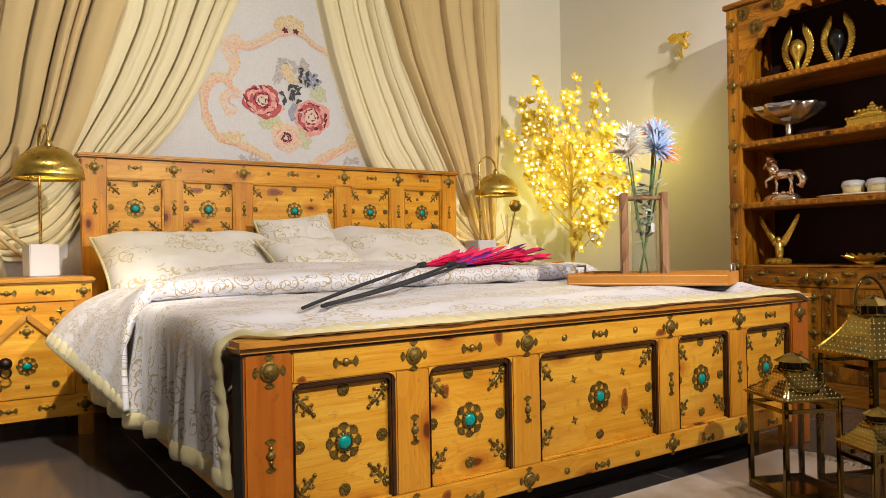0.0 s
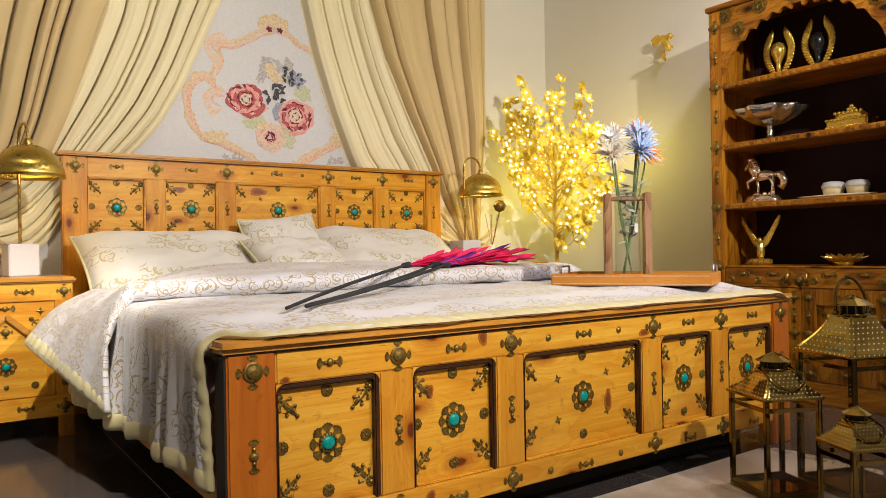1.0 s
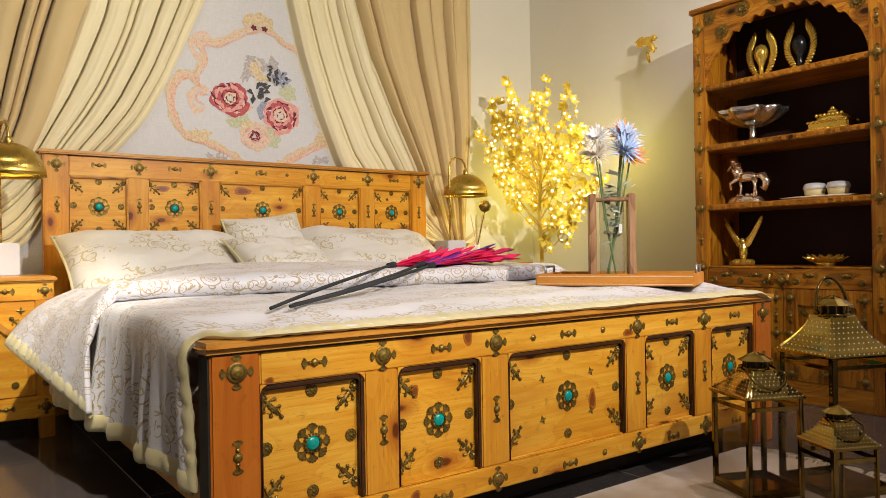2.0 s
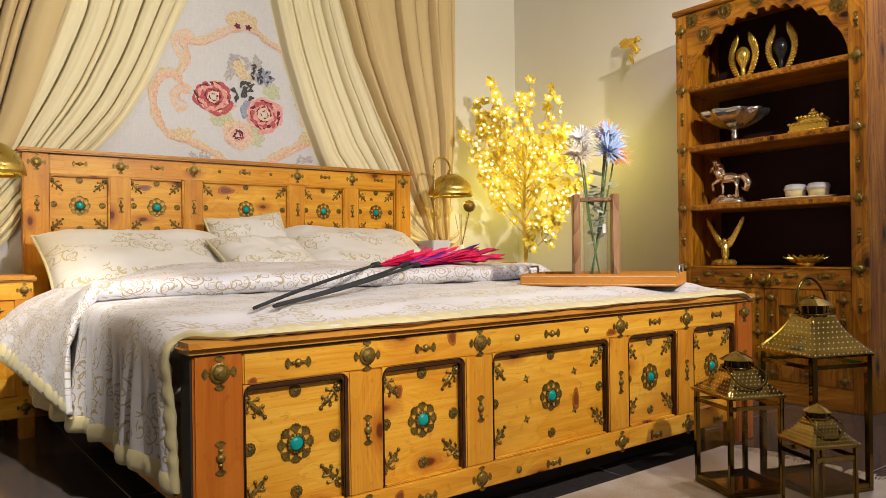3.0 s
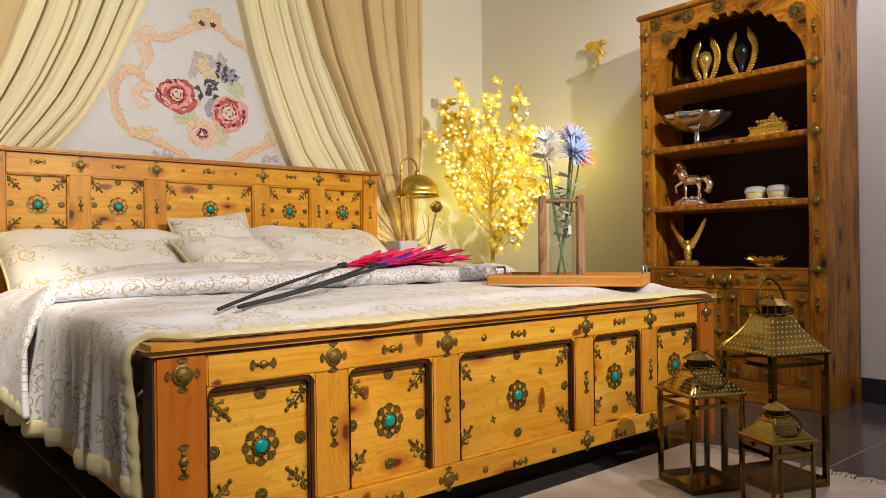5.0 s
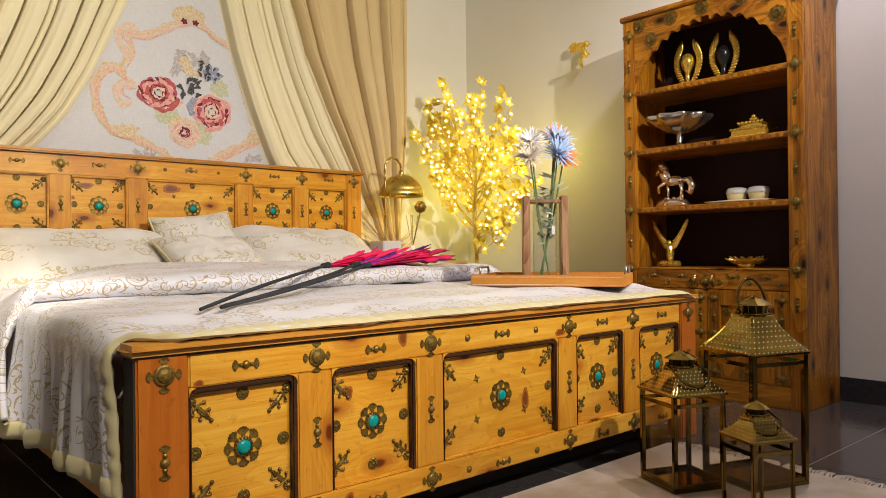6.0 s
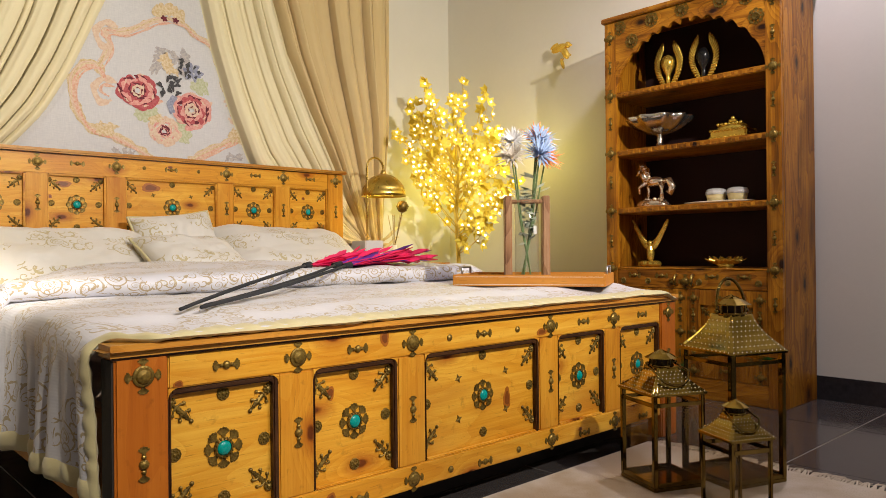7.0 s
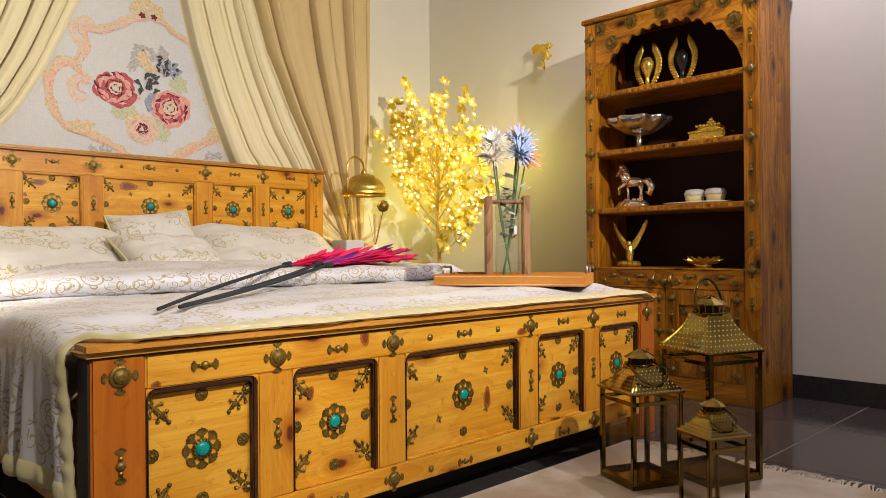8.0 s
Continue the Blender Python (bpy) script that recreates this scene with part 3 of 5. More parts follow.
# ---- cabinet against the east wall ----
CX0, CX1, CY0, CY1, CH = 1.565, 1.905, -0.128, 0.705, 1.755
cabinet = thing("display_cabinet", (0, 0, 0), "tall aged wooden cabinet with arched top and open shelves", "cabinet")
part("back", boxed(CX1 - 0.015, CX1, CY0 + 0.02, CY1 - 0.02, 0.02, CH - 0.02), MAROON, cabinet, "dark maroon cabinet back")
for y0, y1 in ((CY0, CY0 + 0.022), (CY1 - 0.022, CY1)):
    part("side", boxed(CX0 + 0.022, CX1 - 0.001, y0, y1, 0.0, CH - 0.022, 0.002), OLDWOOD, cabinet)
part("top", boxed(CX0 - 0.012, CX1, CY0 - 0.012, CY1 + 0.012, CH - 0.020, CH + 0.004, 0.004), OLDWOOD_Y, cabinet)
for y0, y1 in ((CY0 + 0.0005, CY0 + 0.062), (CY1 - 0.062, CY1 - 0.0005)):
    part("stile", boxed(CX0, CX0 + 0.022, y0, y1, 0.0, CH - 0.022, 0.003), OLDWOOD, cabinet)
SHELVES = (1.383, 1.108, 0.834, 0.560)
for z in SHELVES[:3]:
    part("shelf", boxed(CX0 + 0.004, CX1 - 0.016, CY0 + 0.0225, CY1 - 0.0225, z - 0.013, z + 0.013, 0.003), OLDWOOD_Y, cabinet)
    for k in range(22):
        y = CY0 + 0.08 + k * 0.0315
        part("dentil", boxed(CX0 + 0.0005, CX0 + 0.004, y, y + 0.016, z - 0.008, z + 0.008), OLDWOOD_Y, cabinet)
part("shelf", boxed(CX0 + 0.004, CX1 - 0.016, CY0 + 0.0225, CY1 - 0.0225, 0.53, 0.566, 0.003), OLDWOOD_Y, cabinet)


def arch():
    """The lobed arch board: an outline swept between the opening and the top."""
    bm = bmesh.new()
    ya, yb, zs = CY0 + 0.062, CY1 - 0.062, 1.397
    mid, half, rise = (ya + yb) / 2, (yb - ya) / 2, 0.272
    n = 108
    low, high = [], []
    for i in range(n + 1):
        u = -1 + 2 * i / n
        env = max(0.0, 1 - abs(u) ** 2.3) ** 0.62
        lobe = abs(math.sin(math.pi * 6.5 * (u + 1) / 1.0)) if abs(u) > 0.06 else 1.0
        z = zs + rise * env - (0.020 - 0.020 * lobe) * min(1, 4 * (1 - abs(u)))
        low.append((mid + u * half, max(zs, z)))
        high.append((mid + u * half, CH - 0.022))
    rows = [[bm.verts.new((x, y, z)) for y, z in line] for x in (CX0 + 0.003, CX0 + 0.021) for line in (low, high)]
    for i in range(n):
        a, b, c, d = rows
        bm.faces.new((a[i], a[i + 1], b[i + 1], b[i]))
        bm.faces.new((c[i], d[i], d[i + 1], c[i + 1]))
        bm.faces.new((a[i], c[i], c[i + 1], a[i + 1]))
        bm.faces.new((b[i], b[i + 1], d[i + 1], d[i]))
    return bm


part("arch_board", arch(), OLDWOOD_Y, cabinet, "multi-lobed arched fascia board")
for y, z in ((0.62, 1.70), (0.555, 1.625), (0.30, 1.71), (0.01, 1.69), (-0.03, 1.60), (0.45, 1.70), (0.12, 1.705)):
    rose = fit_on(ROSETTE, cabinet, CX0 + 0.0025, y, z, 0, 0.85, FACEX)
    piece("rosette_centre", DISC, rose, Matrix.Diagonal((1.1, 1.1, 1.1, 1)))
for y in (CY0 + 0.031, CY1 - 0.031):
    for k, z in enumerate((0.42, 0.56, 0.69, 0.834, 0.97, 1.108, 1.25, 1.383, 1.52, 1.66)):
        fit_on(BOSS if k % 2 else CHAIN, cabinet, CX0 - 0.0005, y, z, 0, 0.95, FACEX)
# lower doors
part("apron", boxed(CX0 + 0.001, CX0 + 0.021, CY0 + 0.062, CY1 - 0.062, 0.475, 0.56, 0.003), OLDWOOD_Y, cabinet)
part("plinth", boxed(CX0 + 0.001, CX0 + 0.021, CY0 + 0.062, CY1 - 0.062, 0.0, 0.09, 0.003), OLDWOOD_Y, cabinet)
mid = (CY0 + CY1) / 2
for y0, y1 in ((CY0 + 0.0635, mid - 0.001), (mid + 0.001, CY1 - 0.0635)):
    door = part("door", boxed(CX0 + 0.012, CX0 + 0.020, y0, y1, 0.092, 0.473), OLDWOOD, cabinet)
    for a, b, c, d in ((y0, y0 + 0.06, 0.092, 0.473), (y1 - 0.06, y1, 0.092, 0.473), (y0 + 0.06, y1 - 0.06, 0.405, 0.473), (y0 + 0.06, y1 - 0.06, 0.092, 0.16)):
        part("door_frame", boxed(CX0, CX0 + 0.012, a, b, c, d, 0.002), OLDWOOD, door)
    rose_on(door, CX0 + 0.0115, (y0 + y1) / 2, 0.29, 0.8, FACEX)
    for yy in (y0 + 0.03, y1 - 0.03):
        for z in (0.12, 0.20, 0.285, 0.36, 0.435):
            fit_on(CHAIN if z in (0.20, 0.36) else BOSS, door, CX0 - 0.0005, yy, z, 0, 1.0 if z in (0.20, 0.36) else 0.8, FACEX)
    for z in (0.44, 0.13):
        fit_on(BOW, door, CX0 - 0.0005, (y0 + y1) / 2, z, 0, 1.0, FACEX)
    for sy, yy in ((1, y0 + 0.085), (-1, y1 - 0.085)):
        fit_on(SPRAY, door, CX0 + 0.0115, yy, 0.375, 0, 1.0, FACEX, sy > 0)
        fit_on(SPRAY, door, CX0 + 0.0115, yy, 0.195, 180, 1.0, FACEX, sy < 0)
for y in (0.03, 0.17, 0.41, 0.55):
    fit_on(BOW, cabinet, CX0 + 0.0005, y, 0.530, 0, 1.1, FACEX)
for y in (-0.03, 0.10, 0.23, 0.295, 0.36, 0.48, 0.61):
    fit_on(BOSS if y == 0.295 else DISC, cabinet, CX0 + 0.0005, y, 0.505, 0, 1.0, FACEX)
for y in (0.255, 0.335):
    bm = bmesh.new()
    tube(bm, [(CX0 - 0.002, y, 0.535), (CX0 - 0.018, y, 0.53), (CX0 - 0.022, y, 0.515), (CX0 - 0.018, y, 0.495), (CX0 - 0.002, y, 0.49)], 0.007, 8)
    part("pull", bm, BRIGHTBRASS, cabinet, "curved brass door pull", True)

# ---- bedding ----


def smooth01(a):
    a = min(1.0, max(0.0, a))
    return a * a * (3 - 2 * a)


def rumple(x, y, f, seed=0.0):
    return noise.noise(Vector((x * f, y * f, seed)))


def quilt_at(u, v):
    s, y = u * 2.215, -0.012 + v * 1.5
    y += 0.085 * smooth01((s - 1.80) / 0.1) * (1 - v)
    z = 0.4995 + 0.0245 * smooth01(y / 0.25) + (0.007 * rumple(s, y, 5) + 0.004 * rumple(s, y, 14, 3)) * (0.25 + 0.75 * smooth01(y / 0.12))
    if s < 1.86:
        return Vector((0.93 - s, y + 0.012 * rumple(s, 0, 6, 9) * (1 - v), z - 0.02 * smooth01((0.08 - s) / 0.08)))
    h, r = s - 1.86, 0.05
    a = min(h / r, math.pi / 2)
    x, z = -0.93 - r * math.sin(a), z - r * (1 - math.cos(a))
    d = max(0.0, h - r * math.pi / 2)
    w = d / 0.34
    wave = math.sin(y * 26 + 2.2 * rumple(y, 0, 3)) + 0.5 * math.sin(y * 57 + 1.3)
    x += -0.017 * w * wave + 0.006 * min(1, 3 * w) * math.sin(y * 95 + 2 * rumple(y, 0, 5)) + 0.02 * w * (1 - smooth01(y / 0.2)) - 0.035 * w * smooth01((y - 0.3) / 0.8)
    return Vector((x, y + 0.012 * w * math.cos(y * 21), z - d * (0.92 + 0.1 * smooth01((y - 0.2) / 1.0))))


quilt = thing("bed_quilt", (0, 0, 0), "white and gold damask quilt draped over the bed", "quilt")
bm = bmesh.new()
grid(bm, 150, 220, quilt_at, (2.215, 1.5))
thicken(part("quilt_cloth", bm, QUILT, quilt, "", True), 0.010, 0.0)


def band(edge, width, puff, n):
    """A padded border band; edge(t) gives a point and the inward way."""
    bm = bmesh.new()

    def at(u, v):
        p, q, up = edge(u)
        a = v * 2 * math.pi
        k = 1 + 0.35 * noise.noise(Vector((u * n * 0.22, v * 2, 1.7))) + 0.22 * math.sin(u * n * 1.1 + 3 * noise.noise(Vector((u * n * 0.1, 0, 5))))
        return p + q * (width(u) * (0.5 - 0.5 * math.cos(a))) + up * (puff * k * math.sin(a))

    grid(bm, n, 10, at)
    return bm


def foot_edge(t):
    u = t * 1.0
    p = quilt_at(u, 0.0)
    q = (quilt_at(u, 0.03) - p).normalized()
    d = (quilt_at(min(1, u + 0.01), 0) - quilt_at(max(0, u - 0.01), 0)).normalized()
    return p - q * 0.012, q, q.cross(d).normalized()


part("border", band(foot_edge, lambda u: 0.085 - 0.050 * smooth01((u - 0.74) / 0.10), 0.0085, 260), BORDER, quilt, "pale yellow satin border", True)


def hem_edge(t):
    p = quilt_at(1.0, t)
    q = (quilt_at(0.97, t) - p).normalized()
    d = (quilt_at(1.0, min(1, t + 0.01)) - quilt_at(1.0, max(0, t - 0.01))).normalized()
    return p - q * 0.01, q, q.cross(d).normalized()


part("border", band(hem_edge, lambda u: 0.048, 0.0105, 160), BORDER, quilt, "pale yellow satin border", True)


def flap_at(a, b):
    x = 0.93 - min(a, 0.72) / 0.72 * 1.87
    yf = 0.865 + 0.018 * math.sin(x * 4) - 0.05 * smooth01((-x - 0.55) / 0.4)
    end = 1 - 0.85 * smooth01((x - 0.80) / 0.13)
    r = 0.026 * end
    if b < 0.16:
        th = math.pi * (b / 0.16 - 0.5)
        y, z = yf + 0.034 - 0.034 * math.cos(th), 0.533 + r + r * math.sin(th)
    else:
        k = (b - 0.16) / 0.84
        y, z = yf + 0.034 + k * 0.62, 0.533 + 2 * r + (0.020 * smooth01(k * 1.5) + 0.010 * math.sin(x * 5 + k * 3) * k) * end
    z += 0.008 * rumple(x, y, 6, 5) + 0.004 * rumple(x, y, 15, 2)
    z -= 0.065 * smooth01((-x - 0.52) / 0.42) * smooth01(b * 1.6)
    p = Vector((x, y, z))
    if a > 0.72:
        h = (a - 0.72) / 0.28
        e = Vector((-1.025, 0.735, 0.245)).lerp(Vector((-1.15, 1.40, 0.385)), b)
        p = p.lerp(e, h) + Vector((-0.03, 0, 0.035)) * math.sin(math.pi * h) * (1 - 0.25 * h) * (1 - 0.5 * b)
        p += Vector((-0.5, 0, 0.5)) * 0.010 * math.sin(b * 13 + 3 * h) * h
    return p


flap = thing("folded_quilt", (0, 0, 0), "gold-patterned white quilt end folded back across the bed", "quilt")
bm = bmesh.new()
grid(bm, 150, 60, flap_at, (2.6, 0.8))
thicken(part("quilt_cloth", bm, QUILT, flap, "", True), 0.014, 0.0)


def flap_edge(t):
    p = flap_at(1.0, t)
    q = (flap_at(0.97, t) - p).normalized()
    d = (flap_at(1.0, min(1, t + 0.01)) - flap_at(1.0, max(0, t - 0.01))).normalized()
    return p - q * 0.012, q, q.cross(d).normalized()


part("border", band(flap_edge, lambda u: 0.052, 0.010, 90), BORDER, flap, "pale yellow satin border", True)


def pillow(name, label, w, h, t, m, seed):
    hold = new(name)
    hold.matrix_world = m
    tagged(hold, label, "pillow", "pillows on the bed")
    bm = bmesh.new()

    def side(sign):
        def at(a, b):
            u, v = 2 * a - 1, 2 * b - 1
            edge = max(0.0, (1 - u ** 4) * (1 - v ** 4)) ** 0.55
            d = t / 2 * edge * (1 + 0.16 * rumple(u, v, 2.2, seed)) + 0.008 * edge * rumple(u, v, 6, seed + 4)
            return Vector((w / 2 * u * (1 - 0.05 * (1 - v * v)), h / 2 * v * (1 - 0.08 * (1 - u * u)), sign * d))
        return at

    grid(bm, 40, 28, side(1), (w, h))
    grid(bm, 40, 28, side(-1), (w, h))
    bmesh.ops.remove_doubles(bm, verts=bm.verts, dist=0.0005)
    part("pillow_case", bm, PILLOW, hold, "", True)
    bm, at = bmesh.new(), side(1)
    ring = [(i / 24, 0) for i in range(24)] + [(1, i / 16) for i in range(16)] + [(1 - i / 24, 1) for i in range(24)] + [(0, 1 - i / 16) for i in range(17)]
    tube(bm, [at(*p) for p in ring], 0.006, 6)
    part("piping", bm, BORDER, hold, "pale yellow piping", True)
    return hold


pillow("pillow", "plump cream damask pillow leaning on the headboard", 0.76, 0.49, 0.19, pose(-0.555, 1.735, 0.603, 33, 0, 2), 1)
pillow("pillow", "plump cream damask pillow leaning on the headboard", 0.76, 0.48, 0.19, pose(0.475, 1.76, 0.626, 32, 2, -2), 7)
pillow("cushion", "small square cream cushion standing against the headboard", 0.38, 0.36, 0.13, pose(-0.035, 1.88, 0.675, 62, -6, 3), 13)
pillow("cushion", "small oblong cream damask cushion", 0.44, 0.32, 0.14, pose(-0.09, 1.60, 0.625, 30, 2, 6), 21)

# ---- mural behind the bed ----


def linen():
    n = Nodes("printed_linen")
    a = n.noise(1.0, 3, n.mapped((30, 1, 260)))
    b = n.noise(1.0, 3, n.mapped((260, 1, 30)))
    f = n.math("MULTIPLY", n.math("ADD", a, b), 0.6)
    return n.done(n.mix(f, (0.78, 0.765, 0.76), (0.52, 0.52, 0.55)), 0.85, 0, f, 0.0006)


def thread(name, a, b):
    n = Nodes(name)
    f = n.noise(1.0, 3, n.mapped((90, 1, 90)))
    return n.done(n.mix(n.ramp(f, [(0.35, (0, 0, 0)), (0.65, (1, 1, 1))]), a, b), 0.8, 0, f, 0.0008)


mural = tagged(part("wall_mural", boxed(-1.32, 1.32, YN - 0.006, YN - 0.001, 0.1, 2.7), linen()), "pale linen wall panel printed with roses and gilt scrolls", "wall panel")
Y0 = YN - 0.0065
TH_RED = thread("red_thread", (0.42, 0.06, 0.075), (0.52, 0.13, 0.14))
TH_WINE = thread("wine_thread", (0.10, 0.010, 0.022), (0.20, 0.025, 0.045))
TH_PINK = thread("pink_thread", (0.66, 0.27, 0.24), (0.74, 0.40, 0.35))
TH_CREAM = thread("cream_thread", (0.74, 0.60, 0.47), (0.66, 0.46, 0.34))
TH_TAN = thread("tan_thread", (0.58, 0.42, 0.21), (0.74, 0.62, 0.44))
TH_ORANGE = thread("orange_thread", (0.68, 0.34, 0.24), (0.75, 0.56, 0.44))
TH_GREEN = thread("pale_green_thread", (0.44, 0.47, 0.27), (0.60, 0.60, 0.45))
TH_GREY = thread("grey_thread", (0.36, 0.34, 0.36), (0.55, 0.50, 0.47))
TH_DARK = thread("dark_thread", (0.035, 0.035, 0.04), (0.09, 0.085, 0.09))
TH_BLUE = thread("blue_grey_thread", (0.22, 0.23, 0.33), (0.38, 0.40, 0.50))
MM = Matrix.Translation((0, Y0, 0)) @ FACE
rng = random.Random(4)


def blob(cx, cz, r, squash=1.0, turn=0.0, lobes=5, deep=0.16, bm=None, z0=0.0):
    pts = []
    ph = rng.random() * 6
    for i in range(18):
        a = 2 * math.pi * i / 18
        rr = r * (1 + deep * math.sin(lobes * a + ph) + 0.10 * math.sin(2 * a + ph * 2) + 0.07 * (rng.random() - 0.5))
        x, y = rr * math.cos(a), rr * squash * math.sin(a)
        c, s = math.cos(turn), math.sin(turn)
        pts.append((cx + x * c - y * s, cz + x * s + y * c))
    slab(bm, pts, z0, z0 + 0.0006, MM)


def motif(name, mat, blobs, z0):
    for i, b in enumerate(blobs):
        bm = bmesh.new()
        blob(*b, bm=bm, z0=z0 + 0.00004 * i)
        part(name, bm, mat, mural)


def rose(name, cx, cz, r, outer, mid_mat, deep_mat, heart):
    def ring(n, at, size, squash, off, lobes=3, deep=0.16):
        out = []
        for k in range(n):
            a = 2 * math.pi * k / n + off + rng.uniform(-0.25, 0.25)
            d = at * rng.uniform(0.85, 1.12)
            out.append((cx + d * r * math.cos(a), cz + 0.92 * d * r * math.sin(a), size * r * rng.uniform(0.8, 1.2), squash, a + 1.57 + rng.uniform(-0.4, 0.4), lobes, deep))
        return out

    motif("rose_petal", outer, ring(9, 0.68, 0.36, 0.72, 0.0), 0.0010)
    motif("rose_fold", deep_mat, ring(9, 0.70, 0.20, 0.34, 0.3, 3, 0.35), 0.0016)
    motif("rose_petal", mid_mat, ring(8, 0.60, 0.22, 0.50, 0.7, 3, 0.3), 0.0021)
    motif("rose_highlight", TH_CREAM, ring(7, 0.78, 0.13, 0.30, 0.5, 4, 0.4), 0.0024)
    motif("rose_petal", outer, ring(6, 0.34, 0.25, 0.62, 0.2), 0.0026)
    motif("rose_fold", deep_mat, ring(7, 0.36, 0.17, 0.28, 0.9, 3, 0.4), 0.0031)
    motif("rose_petal", heart, ring(5, 0.22, 0.20, 0.5, 0.4, 4, 0.25), 0.0036)
    motif("rose_fold", deep_mat, ring(4, 0.18, 0.09, 0.35, 0.1, 3, 0.4), 0.0040)


def leafy(mat, spots, z0=0.0006):
    motif("leaf", mat, spots, z0)


leafy(TH_GREY, [(0.035 + 0.10 * (rng.random() - 0.5) * 2, 1.60 + 0.06 * (rng.random() - 0.5) * 2, 0.030, 0.5, rng.random() * 3, 4, 0.3) for k in range(16)])
leafy(TH_GREEN, [(-0.09 + 0.05 * rng.random(), 1.30 + 0.05 * rng.random(), 0.04, 0.6, rng.random() * 3, 4, 0.25) for k in range(5)] + [(0.17 + 0.06 * rng.random(), 1.47 + 0.04 * rng.random(), 0.038, 0.55, rng.random() * 3, 4, 0.25) for k in range(5)] + [(0.085 + 0.05 * rng.random(), 1.22 + 0.06 * rng.random(), 0.036, 0.6, rng.random() * 3, 4, 0.25) for k in range(5)], 0.0004)
leafy(TH_TAN, [(0.0 + 0.07 * rng.random(), 1.53 + 0.1 * rng.random(), 0.026, 0.5, rng.random() * 3, 4, 0.3) for k in range(9)] + [(-0.03, 1.30, 0.04, 0.5, 0.5, 4, 0.2)], 0.0012)
leafy(TH_DARK, [(0.03 + 0.06 * (rng.random() - 0.5) * 2, 1.475 + 0.045 * (rng.random() - 0.5) * 2, 0.017, 0.55, rng.random() * 3, 3, 0.3) for k in range(12)] + [(0.09 + 0.05 * rng.random(), 1.53 + 0.08 * rng.random(), 0.014, 0.5, rng.random() * 3, 3, 0.3) for k in range(9)], 0.0045)
leafy(TH_BLUE, [(0.157 + 0.03 * math.cos(k), 1.555 + 0.026 * math.sin(k), 0.022, 0.6, k, 3, 0.25) for k in range(7)] + [(0.05, 1.40, 0.03, 0.6, 1, 4, 0.2), (0.045, 1.36, 0.026, 0.6, 2, 4, 0.2)], 0.0028)
leafy(TH_DARK, [(0.157 + 0.03 * math.cos(k * 1.3), 1.555 + 0.026 * math.sin(k * 1.3), 0.009, 0.6, k, 3, 0.3) for k in range(6)], 0.0052)
leafy(TH_ORANGE, [(0.235, 1.40, 0.026, 0.6, 0.8, 3, 0.2), (-0.02, 1.385, 0.022, 0.6, 0.2, 3, 0.2)], 0.0009)
rose("rose", -0.115, 1.426, 0.102, TH_RED, TH_PINK, TH_WINE, TH_CREAM)
rose("rose", 0.15, 1.365, 0.106, TH_PINK, TH_RED, TH_WINE, TH_CREAM)
rose("rose", 0.012, 1.245, 0.082, TH_CREAM, TH_CREAM, TH_PINK, TH_WINE)


def scroll(pts, w, mat, z0, name="scroll"):
    """A ribbon along (x, z) points, swelling and lobed."""
    bm = bmesh.new()
    fine = []
    n = len(pts)
    for i in range(n - 1):
        p0, p1, p2, p3 = (Vector((*pts[max(0, min(n - 1, j))], 0)) for j in (i - 1, i, i + 1, i + 2))
        for k in range(8):
            t = k / 8
            fine.append(0.5 * (2 * p1 + (p2 - p0) * t + (2 * p0 - 5 * p1 + 4 * p2 - p3) * t * t + (3 * p1 - p0 - 3 * p2 + p3) * t ** 3))
    left, right = [], []
    for i, p in enumerate(fine):
        d = (fine[min(i + 1, len(fine) - 1)] - fine[max(i - 1, 0)])
        d = Vector((-d.y, d.x, 0)).normalized()
        k = w * (0.55 + 0.45 * abs(math.sin(i * 0.33)) + 0.12 * math.sin(i * 1.4)) * (1 if 2 < i < len(fine) - 3 else 0.5)
        left.append(p + d * k * 0.5)
        right.append(p - d * k * 0.5)
    for i in range(len(fine) - 1):
        bm.faces.new([bm.verts.new(MM @ Vector((q.x, q.y, z0))) for q in (left[i], left[i + 1], right[i + 1], right[i])])
    bmesh.ops.remove_doubles(bm, verts=bm.verts, dist=0.00005)
    return part(name, bm, mat, mural)


SCROLLS = (
    [(0.04, 1.80), (-0.03, 1.778), (-0.09, 1.741), (-0.177, 1.694), (-0.256, 1.683), (-0.24, 1.616), (-0.292, 1.513)],
    [(0.04, 1.80), (0.109, 1.790), (0.17, 1.743), (0.244, 1.715), (0.281, 1.639), (0.312, 1.538), (0.337, 1.45)],
    [(-0.27, 1.47), (-0.30, 1.52), (-0.36, 1.505), (-0.40, 1.433), (-0.391, 1.326), (-0.338, 1.235), (-0.242, 1.205), (-0.143, 1.165), (-0.04, 1.11)],
    [(0.33, 1.47), (0.36, 1.51), (0.42, 1.48), (0.455, 1.40), (0.442, 1.307), (0.38, 1.245), (0.305, 1.205), (0.174, 1.135), (0.12, 1.10)],
)
for k, pts in enumerate(SCROLLS):
    scroll(pts, 0.036 if k < 2 else 0.048, TH_TAN, 0.0008 + 0.0001 * k)
    scroll([(x + 0.004, z - 0.008) for x, z in pts], 0.015, TH_ORANGE if k > 1 else TH_CREAM, 0.0016 + 0.0001 * k)
    scroll([(x - 0.010, z + 0.006) for x, z in pts], 0.009, TH_CREAM, 0.0022 + 0.0001 * k)
    scroll([(x + 0.016, z - 0.018) for x, z in pts], 0.012, TH_ORANGE, 0.0028 + 0.0001 * k)
